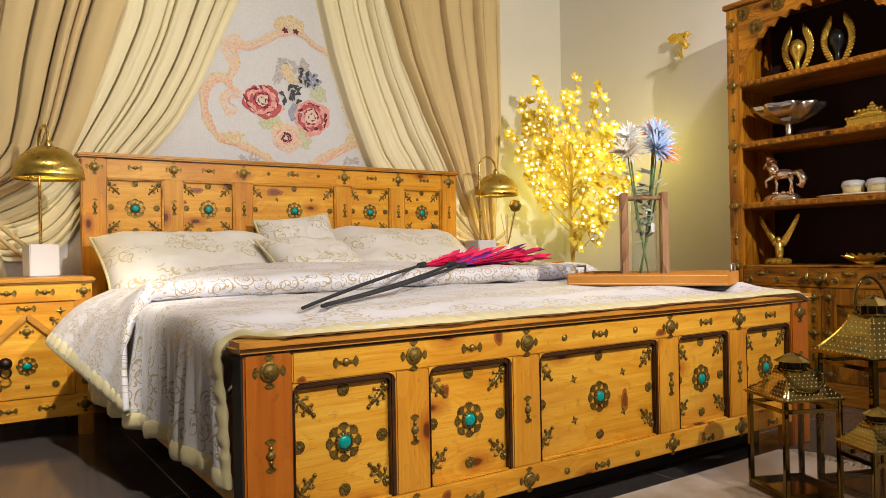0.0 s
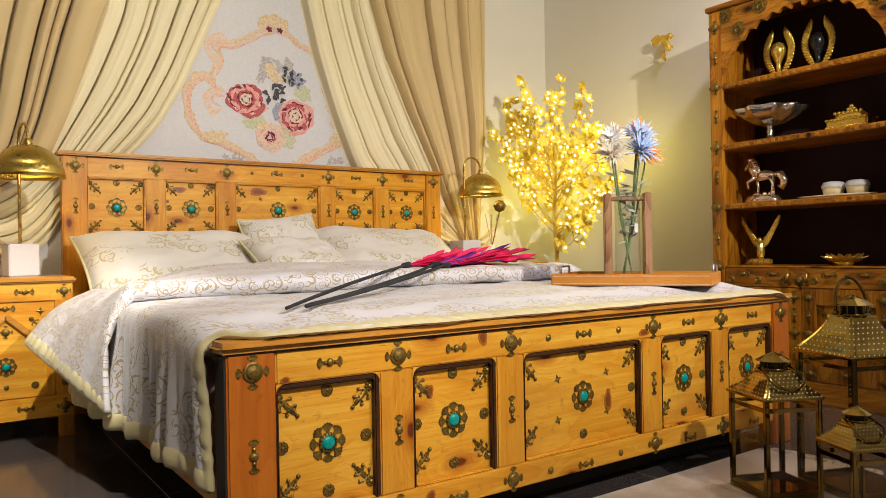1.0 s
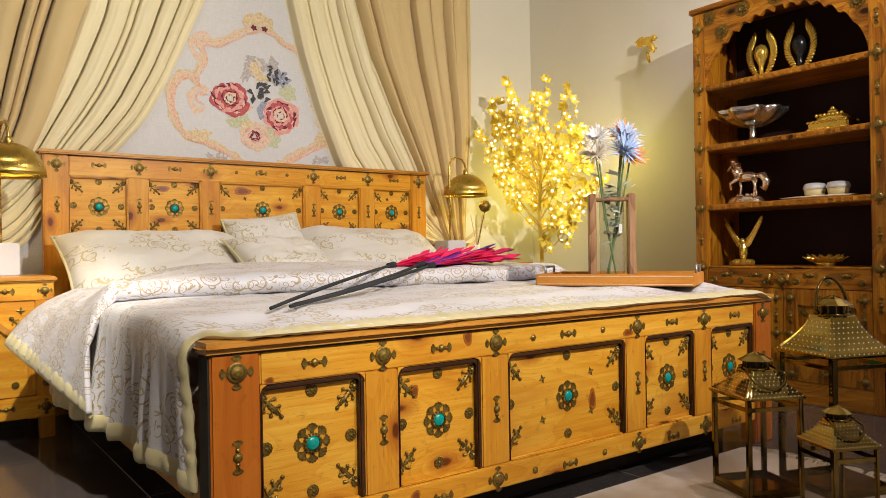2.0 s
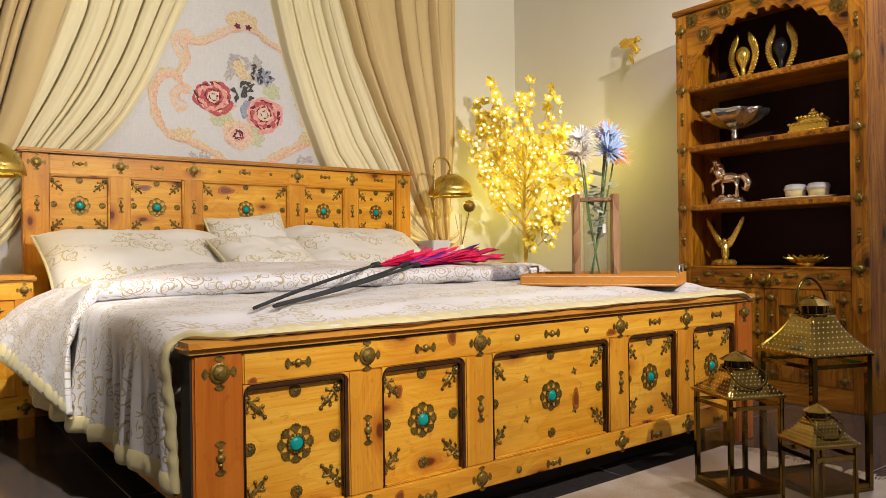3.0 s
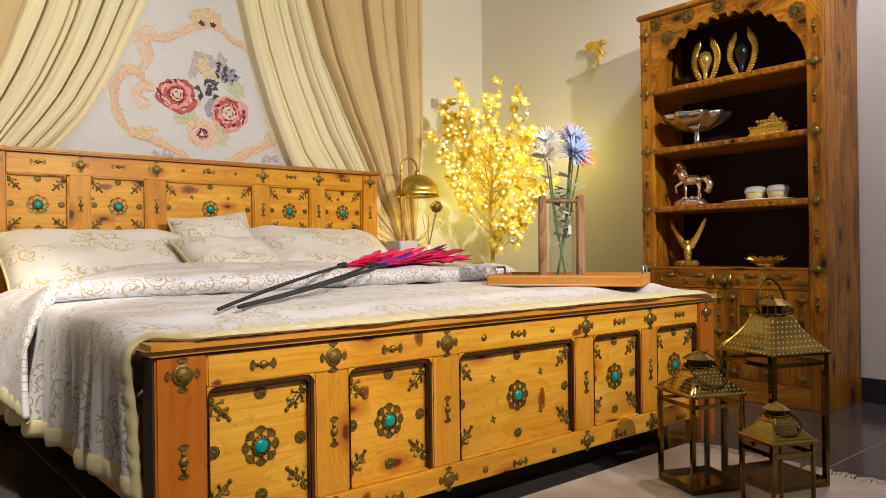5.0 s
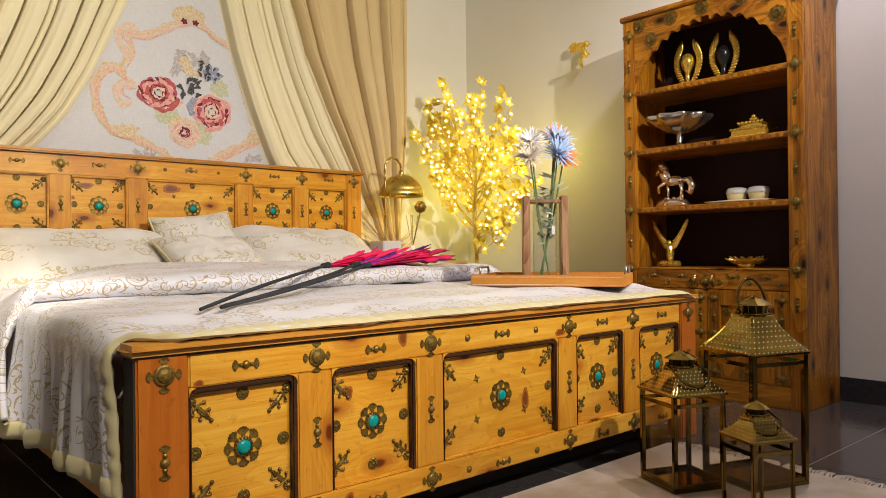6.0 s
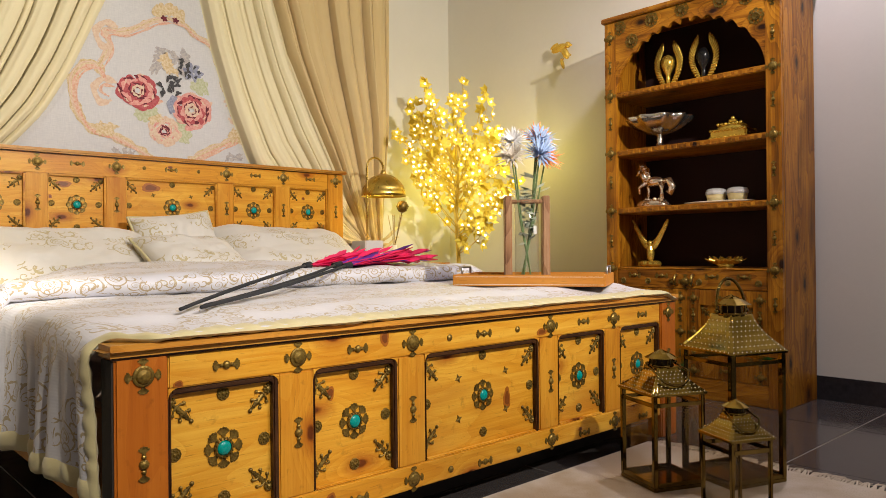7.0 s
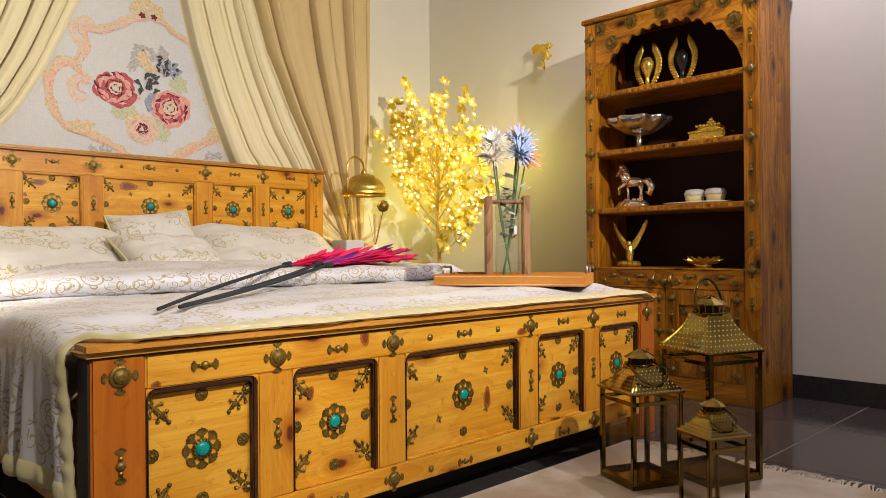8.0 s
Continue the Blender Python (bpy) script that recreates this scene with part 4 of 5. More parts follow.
for cx, cz, s in ((-0.26, 1.40, 1), (0.37, 1.38, -1), (-0.25, 1.66, 1)):
    scroll([(cx + s * 0.05, cz + 0.05), (cx - s * 0.01, cz + 0.06), (cx - s * 0.05, cz + 0.01), (cx - s * 0.02, cz - 0.05), (cx + s * 0.03, cz - 0.03)], 0.035, TH_CREAM, 0.0012)
    scroll([(cx + s * 0.04, cz + 0.03), (cx - s * 0.01, cz + 0.03), (cx - s * 0.02, cz), (cx + s * 0.02, cz - 0.02)], 0.016, TH_ORANGE, 0.0020)
motif("crest", TH_TAN, [(0.04 + 0.03 * (k - 2), 1.825 + 0.022 * (2 - abs(k - 2)) / 2, 0.022, 1.5, 0, 3, 0.15) for k in range(5)], 0.0020)
motif("crest_flower", TH_WINE, [(0.015, 1.795, 0.014, 1, 0, 5, 0.3), (0.072, 1.797, 0.014, 1, 0, 5, 0.3)], 0.0030)
motif("leaf_tuft", TH_TAN, [(-0.30 + 0.07 * rng.random(), 1.21 + 0.05 * rng.random(), 0.028, 0.5, rng.random() * 3, 4, 0.3) for k in range(9)] + [(0.36 + 0.07 * rng.random(), 1.24 + 0.05 * rng.random(), 0.028, 0.5, rng.random() * 3, 4, 0.3) for k in range(9)], 0.0026)
motif("leaf_tuft", TH_GREY, [(-0.22 + 0.08 * rng.random(), 1.12 + 0.03 * rng.random(), 0.02, 0.5, rng.random() * 3, 4, 0.3) for k in range(6)] + [(0.33 + 0.08 * rng.random(), 1.13 + 0.03 * rng.random(), 0.02, 0.5, rng.random() * 3, 4, 0.3) for k in range(6)], 0.0006)

# ---- curtains ----


def along(pts, t):
    """The point at share t of a line's length."""
    lens = [math.dist(a, b) for a, b in zip(pts, pts[1:])]
    d = t * sum(lens)
    for (a, b), n in zip(zip(pts, pts[1:]), lens):
        if d <= n:
            return Vector(a).lerp(Vector(b), d / n)
        d -= n
    return Vector(pts[-1])


def drape(name, outer, inner, y0, amp, folds, mat, parent, seed, label=""):
    bm = bmesh.new()
    r = random.Random(seed)
    jit = [r.uniform(0.40, 1.15) for k in range(folds + 2)]
    cuts = [0.0]
    for k in range(folds):
        cuts.append(cuts[-1] + r.uniform(0.4, 1.6))
    cuts = [c / cuts[-1] for c in cuts]

    def at(u, v):
        k = max(i for i, c in enumerate(cuts[:-1]) if c <= u + 1e-9)
        f = (u - cuts[k]) / (cuts[k + 1] - cuts[k])
        o, i = along(outer, v), along(inner, v)
        bend = 0.5 * rumple(u * 4, v * 2, 1, seed)
        a = amp * jit[k] * (1 - 0.55 * smooth01((v - 0.55) / 0.45))
        slot = 0.025 + 0.045 * jit[k]
        rise = smooth01(min((f - 0.4 * slot) / 0.05, (1 - f - 0.6 * slot) / 0.05, 1.0))
        p = o.lerp(i, u)
        y = y0 - a * rise * (0.80 + 0.32 * math.sin(math.pi * f)) + 0.010 * bend + 0.004 * rumple(u * 30, v * 5, 1, seed + 2)
        return Vector((p.x, y, p.y))

    grid(bm, folds * 48, 44, at)
    return thicken(part(name, bm, mat, parent, label, True), 0.002, 0.0)


def curtain(name, s, tan_in, tan_out, cream_in, cream_out, skirt, label):
    c = thing(name, (0, 0, 0), label, "curtain", "bed curtains")
    drape("cream_panel", cream_out, cream_in, 2.172, 0.078, 8, CREAM, c, 11 + s, "cream inner cloth panel")
    drape("tan_panel", tan_out, tan_in, 2.168, 0.100, 11, TAN, c, 31 + s, "tan outer cloth panel")
    drape("skirt", skirt[0], skirt[1], 2.150, 0.05, 7, CREAM if s < 0 else TAN, c, 51 + s)
    return c


right = curtain("curtain", 1,
    [(0.50, 2.6), (0.568, 2.016), (0.661, 1.723), (0.797, 1.427), (0.954, 1.152), (1.087, 0.897), (1.145, 0.766), (1.20, 0.68)],
    [(1.385, 2.6), (1.38, 2.1), (1.37, 1.4), (1.345, 1.1), (1.325, 0.68)],
    [(0.10, 2.6), (0.187, 1.963), (0.252, 1.68), (0.344, 1.394), (0.455, 1.126), (0.68, 0.86), (1.0, 0.72), (1.19, 0.67)],
    [(0.56, 2.6), (0.63, 2.0), (0.73, 1.7), (0.87, 1.41), (1.01, 1.14), (1.12, 0.9), (1.2, 0.74)],
    ([(1.325, 0.70), (1.36, 0.01)], [(1.19, 0.70), (1.08, 0.01)]), "tan and cream curtain tied back beside the headboard")
left = curtain("curtain", -1,
    [(-0.62, 2.6), (-0.745, 1.784), (-0.806, 1.602), (-0.865, 1.40), (-0.923, 1.224), (-0.979, 1.09), (-1.10, 0.99), (-1.243, 0.92), (-1.40, 0.82)],
    [(-1.95, 2.6), (-1.85, 1.5), (-1.7, 1.1), (-1.46, 0.84)],
    [(-0.05, 2.6), (-0.231, 1.89), (-0.308, 1.714), (-0.419, 1.458), (-0.526, 1.264), (-0.627, 1.141), (-0.80, 0.96), (-0.94, 0.82), (-0.985, 0.732), (-1.06, 0.66), (-1.20, 0.64), (-1.38, 0.70)],
    [(-0.70, 2.6), (-0.80, 1.78), (-0.92, 1.40), (-1.03, 1.09), (-1.2, 0.96), (-1.38, 0.84)],
    ([(-1.46, 0.86), (-1.66, 0.01)], [(-1.26, 0.80), (-1.12, 0.01)]), "tan and cream curtain tied back beside the headboard")
for c, pts in ((left, [(-1.48, 2.02, 1.02), (-1.36, 2.0, 0.90), (-1.22, 2.02, 0.76), (-1.10, 2.06, 0.655), (-1.06, 2.12, 0.63)]), (right, [(1.36, 2.05, 0.79), (1.28, 2.04, 0.735), (1.2, 2.06, 0.69), (1.15, 2.11, 0.67)])):
    for k in range(2):
        bm = bmesh.new()
        tube(bm, [(x, y - 0.004 * k, z - 0.05 * k) for x, y, z in pts], 0.009, 8)
        part("tieback_rope", bm, ROPE, c, "twisted rope tieback", True)

# ---- rug ----


def rug_cloth():
    n = Nodes("rug_wool")
    big, small = n.noise(3, 4), n.noise(180, 3)
    f = n.ramp(big, [(0.40, (0, 0, 0)), (0.6, (1, 1, 1))])
    return n.done(n.mix(f, (0.58, 0.51, 0.42), (0.40, 0.31, 0.20)), 0.95, 0, small, 0.003)


rug = thing("rug", (0, 0, 0), "beige woven wool rug with a knotted fringe", "rug")
RUGMAT = rug_cloth()
part("rug_field", boxed(-0.75, 0.755, -1.75, -0.012, 0.0005, 0.010, 0.003), RUGMAT, rug)
bm = bmesh.new()
r = random.Random(8)
for k in range(300):
    y = -1.74 + 1.72 * k / 300
    a, b = r.uniform(-0.012, 0.012), r.uniform(0.045, 0.075)
    tube(bm, [(0.752, y, 0.006), (0.752 + b * 0.4, y + a, 0.010 + r.random() * 0.004), (0.752 + b, y + 2 * a, 0.004)], [0.0028, 0.0026, 0.0016], 4)
tagged(part("fringe", bm, plain("fringe_yarn", (0.62, 0.54, 0.42), (0.5, 0.42, 0.31), 0.95, 40), rug, "loose cream yarn fringe"), kind="stuff")

# ---- lanterns ----


def lantern(place, side, turn, body, roof, label, handle):
    L = thing("lantern", (*place, 0.0), label, "lantern", "floor lanterns", turn)
    s, p = side / 2, side * 0.038
    z0 = 0.010
    part("base_plate", boxed(-s, s, -s, s, z0, z0 + 0.012, 0.002), LANTERN, L)
    for sx in (-1, 1):
        for sy in (-1, 1):
            part("post", boxed(*sorted((sx * s, sx * (s - 2 * p))), *sorted((sy * s, sy * (s - 2 * p))), z0 + 0.012, body - 0.006, 0.0015), LANTERN, L)
    for z in (z0 + 0.012, body - 0.034):
        for q in range(4):
            m = pose(0, 0, 0, 0, 0, 90 * q)
            part("bar", boxed(-s + 2 * p, s - 2 * p, -s + 0.001, -s + p * 1.4, z, z + 0.010, 0.001, m=m), LANTERN, L)
    for q in range(4):
        m = pose(0, 0, 0, 0, 0, 90 * q)
        bm = bmesh.new()
        grid(bm, 1, 1, lambda a, b: m @ Vector((-s + 2 * p + a * (2 * s - 4 * p), -s + p, z0 + 0.022 + b * (body - 0.057 - z0))))
        g = part("pane", bm, GLASS, L, "clear glass pane")
        g.visible_shadow = False
    part("eave", boxed(-s - 0.004, s + 0.004, -s - 0.004, s + 0.004, body - 0.0055, body, 0.001), LANTERN, L)
    # swept roof with a square throat
    neck, steps = side * 0.20, 10

    def half(t):
        return neck + (s + 0.006 - neck) * (1 - t) ** 1.55

    for q in range(4):
        bm = bmesh.new()
        m = pose(0, 0, 0, 0, 0, 90 * q)
        grid(bm, 12, steps, lambda a, b: m @ Vector(((2 * a - 1) * half(b), -half(b), body + roof * b)))
        slope = thicken(part("roof_slope", bm, ROOFBRASS, L, "punched brass roof slope", True), 0.0015, -1.0)
        # small cones in a pale colour, painted light at each punched hole
        bm = bmesh.new()
        rows = 7
        for j in range(rows):
            b = 0.05 + 0.9 * j / rows
            w = half(b) * 0.92
            n = max(3, int(2 * w / (side * 0.072)))
            for i in range(n + 1):
                x = -w + 2 * w * i / n
                c = Vector((x, -half(b) - 0.0008, body + roof * b))
                d = side * 0.011
                ring = [bm.verts.new(m @ (c + Vector((d * math.cos(k * 1.0472), -d * 0.3, d * math.sin(k * 1.0472))))) for k in range(6)]
                tip = bm.verts.new(m @ (c + Vector((0, -d * 0.7, 0))))
                for k in range(6):
                    bm.faces.new((ring[k], ring[(k + 1) % 6], tip))
        tagged(part("punched_dots", bm, HOLE_LIGHT, slope, "rows of punched dots with light through the holes painted on"), kind="stuff")
    top = body + roof
    k = side
    bm = bmesh.new()
    lathe(bm, [(neck * 1.05, top - 0.004), (neck * 1.05, top + k * 0.03), (neck * 0.95, top + k * 0.03), (neck * 0.95, top + k * 0.03)], 20)
    part("collar", bm, LANTERN, L, "", True)
    for i in range(12):
        a = 2 * math.pi * i / 12
        c, d = neck * 0.95 * math.cos(a), neck * 0.95 * math.sin(a)
        bm = bmesh.new()
        tube(bm, [(c, d, top + k * 0.025), (c, d, top + k * 0.14)], k * 0.012, 5)
        part("vent_bar", bm, LANTERN, L)
    bm = bmesh.new()
    lathe(bm, [(neck * 0.8, top + k * 0.02), (neck * 0.8, top + k * 0.13)], 12)
    part("vent_core", bm, IRON, L)
    bm = bmesh.new()
    lathe(bm, [(neck * 1.38, top + k * 0.135), (neck * 1.38, top + k * 0.142), (neck * 0.7, top + k * 0.22), (neck * 0.08, top + k * 0.275), (neck * 0.03, top + k * 0.285)], 12)
    part("chimney_cap", bm, ROOFBRASS, L, "conical brass cap")
    bm = bmesh.new()
    R = side * 0.27
    if handle == "up":
        pts = [(R * math.cos(a), 0.012 * math.sin(a), top + 0.012 + R * 1.65 * math.sin(a)) for a in (math.pi * i / 20 for i in range(21))]
    else:
        pts = [(R * 1.2 * math.cos(a), -s * 0.55 - R * 0.65 * math.sin(a), top - 0.004 - roof * 0.62 * math.sin(a)) for a in (math.pi * i / 20 for i in range(21))]
        pts[0], pts[-1] = (R * 1.0, -0.0, top + 0.004), (-R * 1.0, -0.0, top + 0.004)
    tube(bm, pts, side * 0.022, 8)
    part("handle", bm, LANTERN, L, "curved bronze handle", True)
    for sx in (-1, 1):
        bm = bmesh.new()
        lathe(bm, [(side * 0.03, -side * 0.03), (side * 0.035, 0), (side * 0.03, side * 0.03)], 10, Matrix.Translation((sx * R, 0, top + 0.008)) @ pose(0, 0, 0, 0, 90, 0))
        part("hinge", bm, LANTERN, L, "", True)
    return L


lantern((0.590, -0.385), 0.195, -20, 0.370, 0.098, "tall bronze and glass floor lantern with raised handle", "up")
lantern((0.412, -0.268), 0.162, -24, 0.266, 0.064, "medium bronze and glass lantern with lowered handle", "down")
lantern((0.288, -0.538), 0.115, -26, 0.211, 0.050, "small bronze and glass lantern with punched roof", "down")

# ---- nightstands ----


def nightstand(x, label):
    N = thing("nightstand", (x, 1.65, 0), label, "nightstand", "nightstands")
    w, d, h = 0.215, 0.43, 0.566
    part("body", boxed(-w + 0.004, w - 0.004, 0.022, d, 0.085, h, 0.003), PINE_Z, N)
    part("top", boxed(-w - 0.012, w + 0.012, -0.012, d, h, h + 0.020, 0.006), CAP, N)
    part("rail", boxed(-w, w, 0, 0.022, 0.50, h, 0.002), PINE_X, N)
    part("rail", boxed(-w, w, 0, 0.022, 0.078, 0.155, 0.002), PINE_X, N)
    for s in (-1, 1):
        part("stile", boxed(*sorted((s * w, s * (w - 0.06))), 0.0005, 0.022, 0.155, 0.50, 0.002), PINE_Z, N)
        for y0 in (0.004, d - 0.05):
            part("leg", boxed(*sorted((s * w, s * (w - 0.05))), y0, y0 + 0.046, 0.0, 0.0845, 0.003), PINE_Z, N)
    door = part("door", boxed(-w + 0.061, w - 0.061, 0.004, 0.022, 0.157, 0.498, 0.002), PINE_X, N)
    for s in (-1, 1):
        bm = bmesh.new()
        box(bm, 0, 0.165, -0.008, 0.0035, -0.011, 0.011, 0.003, m=Matrix.Translation((0, 0, 0.452)) @ pose(0, 0, 0, 0, 43, 0) if s > 0 else Matrix.Translation((0, 0, 0.452)) @ pose(0, 0, 0, 0, 137, 0))
        part("gable_moulding", bm, CAP, door)
        part("moulding", boxed(*sorted((s * 0.128, s * 0.142)), -0.004, 0.0035, 0.165, 0.345, 0.002), PINE_Z, door)
        fit_on(BOSS, N, s * 0.186, -0.0005, 0.535, 0, 0.75)
        for z, kind in ((0.445, CHAIN), (0.40, STAR), (0.33, DISC), (0.25, CHAIN), (0.20, DISC), (0.115, BOSS)):
            fit_on(kind, N, s * 0.186, 0, z, 0, 0.85)
        fit_on(SPRAY, door, s * 0.10, 0.0035, 0.42, 0, 0.9, FACE, s < 0)
        fit_on(STAR, door, s * 0.11, 0.0035, 0.465, 0, 1.3)
        fit_on(DISC, door, s * 0.09, 0.0035, 0.20, 0, 0.9)
        fit_on(BOW, N, s * 0.06, -0.0005, 0.535, 0, 1.1)
        fit_on(BOW, N, s * 0.06, -0.0005, 0.118, 0, 1.0)
    fit_on(BOW, door, 0, 0.0035, 0.478, 0, 1.1)
    fit_on(BOSS, door, 0, 0.0035, 0.395, 0, 0.7)
    rose_on(door, 0, 0.0035, 0.272, 0.85)
    fit_on(STUD, door, 0, 0.0035, 0.20)
    bm = bmesh.new()
    lathe(bm, [(0.012, 0), (0.010, 0.010), (0.020, 0.020), (0.022, 0.030), (0.012, 0.040), (0.003, 0.042)], 16, Matrix.Translation((-0.068, 0.0035, 0.29)) @ FACE)
    tube(bm, [(-0.068 + 0.016 * math.sin(a), -0.03, 0.275 - 0.016 + 0.016 * math.cos(a)) for a in (i * 0.524 for i in range(13))], 0.003, 6)
    part("knob", bm, IRON, door, "dark iron ring knob", True)
    return N


nightstand(-1.19, "pine nightstand with gabled door and brass fittings")
nightstand(1.19, "pine nightstand with gabled door and brass fittings")

# ---- table lamps ----


def table_lamp(x, y, turn, block, label):
    z = 0.5865
    A = thing("table_lamp", (x, y, z), label, "lamp", "table lamps", turn)
    part("base_block", boxed(-block / 2, block / 2, -block / 2, block / 2, 0, 0.125, 0.004), WHITEBLOCK, A, "white marble base block")
    bm = bmesh.new()
    reach = 0.118
    pts = [(0, 0, 0.1255), (0, 0, 0.30), (0, 0, 0.50)]
    pts += [(reach / 2 - reach / 2 * math.cos(a), 0, 0.52 + 0.065 * math.sin(a)) for a in (math.pi * i / 14 for i in range(15))]
    pts += [(reach, 0, 0.49)]
    tube(bm, pts, 0.0062, 10)
    part("stem", bm, BRIGHTBRASS, A, "arched brass stem", True)
    bm = bmesh.new()
    R = 0.125
    prof = [(R * math.cos(a), 0.372 + R * math.sin(a)) for a in (math.pi / 2 * i / 16 for i in range(17))][:-1] + [(0.012, 0.372 + R)]
    grid(bm, 48, 16, lambda u, v: Vector((reach + prof[int(round(v * 16))][0] * math.cos(2 * math.pi * u), prof[int(round(v * 16))][0] * math.sin(2 * math.pi * u), prof[int(round(v * 16))][1])))
    bmesh.ops.remove_doubles(bm, verts=bm.verts, dist=0.0002)
    shade = thicken(part("shade", bm, BRUSHED, A, "polished brass dome shade", True), 0.002, 0.0)
    bm = bmesh.new()
    lathe(bm, [(0.016, 0.490), (0.018, 0.500), (0.012, 0.518), (0.006, 0.522)], 16, Matrix.Translation((reach, 0, 0)))
    part("finial", bm, BRIGHTBRASS, shade, "", True)
    bm = bmesh.new()
    lathe(bm, [(0.004, 0.385), (0.020, 0.395), (0.026, 0.415), (0.018, 0.44), (0.012, 0.47)], 14, Matrix.Translation((reach, 0, 0)))
    part("bulb", bm, LAMPBULB, A, "glowing warm bulb", True)
    return A


table_lamp(-1.119, 1.905, -80, 0.105, "brass dome table lamp on a white block")
table_lamp(1.005, 1.87, 2, 0.125, "brass dome table lamp on a white block")

# ---- reed diffuser beside the far lamp ----
diffuser = thing("reed_diffuser", (1.17, 1.84, 0.5865), "small brass ornament with dry reeds on the nightstand", "diffuser")
bm = bmesh.new()
lathe(bm, [(0.03, 0), (0.036, 0.02), (0.036, 0.06), (0.014, 0.08), (0.014, 0.10)], 16)
part("bottle", bm, CERAMIC, diffuser, "", True)
r = random.Random(3)
for k in range(7):
    bm = bmesh.new()
    tube(bm, [(0, 0, 0.08), (0.09 * (r.random() - 0.35), 0.05 * (r.random() - 0.5), 0.27)], 0.0022, 5)
    part("reed", bm, ROPE, diffuser)
bm = bmesh.new()
lathe(bm, [(0.004, -0.034), (0.022, -0.026), (0.034, 0), (0.022, 0.026), (0.004, 0.034)], 18, Matrix.Translation((0.035, -0.03, 0.315)), lambda a, z: 1 + 0.08 * math.cos(9 * a))
tube(bm, [(0.0, 0, 0.09), (0.02, -0.015, 0.20), (0.035, -0.03, 0.29)], 0.003, 6)
part("ball_head", bm, BRASS, diffuser, "ribbed brass ball", True)

# ---- tray with vase ----
TX, TY, TZ, TT = 0.612, 0.350, 0.529, -61
tray = thing("serving_tray", (TX, TY, TZ), "tan wooden serving tray with metal handles on the bed", "tray", "", TT)
TL, TD, TH = 0.262, 0.15, 0.040
part("tray_floor", boxed(-TL + 0.01, TL - 0.01, -TD + 0.01, TD - 0.01, 0.0, 0.008), DARKWOOD_SHADE, tray, "dark tray floor")
for s in (-1, 1):
    part("long_side", boxed(-TL, TL, *sorted((s * TD, s * (TD - 0.010))), 0, TH, 0.002), TRAYWOOD, tray)
    part("short_side", boxed(*sorted((s * TL, s * (TL - 0.010))), -TD + 0.0101, TD - 0.0101, 0, TH, 0.002), TRAYWOOD, tray)
    bm = bmesh.new()
    x = s * (TL - 0.005)
    tube(bm, [(x, -0.055, TH - 0.004), (x, -0.055, TH + 0.018), (x, -0.05, TH + 0.023), (x, 0.05, TH + 0.023), (x, 0.055, TH + 0.018), (x, 0.055, TH - 0.004)], 0.0045, 8)
    part("handle", bm, STEEL, tray, "brushed steel handle", True)
part("stitch_line", boxed(-TL + 0.006, TL - 0.006, -TD - 0.0008, -TD + 0.001, TH - 0.008, TH - 0.0065), CERAMIC, tray)
part("stitch_line", boxed(-TL + 0.006, TL - 0.006, -TD - 0.0008, -TD + 0.001, 0.006, 0.0075), CERAMIC, tray)

VX, VY, VZ = 0.562, 0.345, TZ + 0.0085
stand = thing("vase_stand", (VX, VY, VZ), "walnut frame stand holding a glass tube vase", "vase", "", -42)
for s in (-1, 1):
    part("upright", boxed(*sorted((s * 0.079, s * 0.054)), -0.028, 0.028, 0.012, 0.305, 0.003), WALNUT, stand)
part("foot_board", boxed(-0.079, 0.079, -0.030, 0.030, 0, 0.0118, 0.002), WALNUT, stand)
part("cross_bar", boxed(-0.0535, 0.0535, -0.024, 0.024, 0.280, 0.292, 0.002), WALNUT, stand)
bm = bmesh.new()
prof = [(0.004, 0.014), (0.040, 0.014), (0.0425, 0.02), (0.0425, 0.32), (0.040, 0.322)]
for j, (ra, za) in enumerate(prof[:-1]):
    rb, zb = prof[j + 1]
    for i in range(28):
        a, b = 2 * math.pi * i / 28, 2 * math.pi * (i + 1) / 28
        bm.faces.new([bm.verts.new((r_ * math.cos(t_), r_ * math.sin(t_), z_)) for r_, t_, z_ in ((ra, a, za), (ra, b, za), (rb, b, zb), (rb, a, zb))])
bmesh.ops.remove_doubles(bm, verts=bm.verts, dist=0.0001)
vase = part("glass_vase", bm, VASEGLASS, stand, "clear glass tube vase", True)
vase.visible_shadow = False

STEMGREEN = plain("stem_green", (0.10, 0.17, 0.06), (0.16, 0.22, 0.09), 0.6, 30)
LEAFGREY = plain("dusty_leaf", (0.42, 0.47, 0.39), (0.56, 0.60, 0.52), 0.7, 40)
PETALWHITE = plain("white_petal", (0.80, 0.79, 0.78), (0.70, 0.68, 0.68), 0.7, 40)
PETALBEIGE = plain("beige_petal", (0.72, 0.66, 0.58), (0.62, 0.54, 0.46), 0.7, 40)
PETALBLUE = plain("blue_petal", (0.30, 0.42, 0.66), (0.46, 0.56, 0.76), 0.7, 40)
PETALORANGE = plain("orange_petal", (0.85, 0.24, 0.06), (0.80, 0.34, 0.14), 0.7, 40)


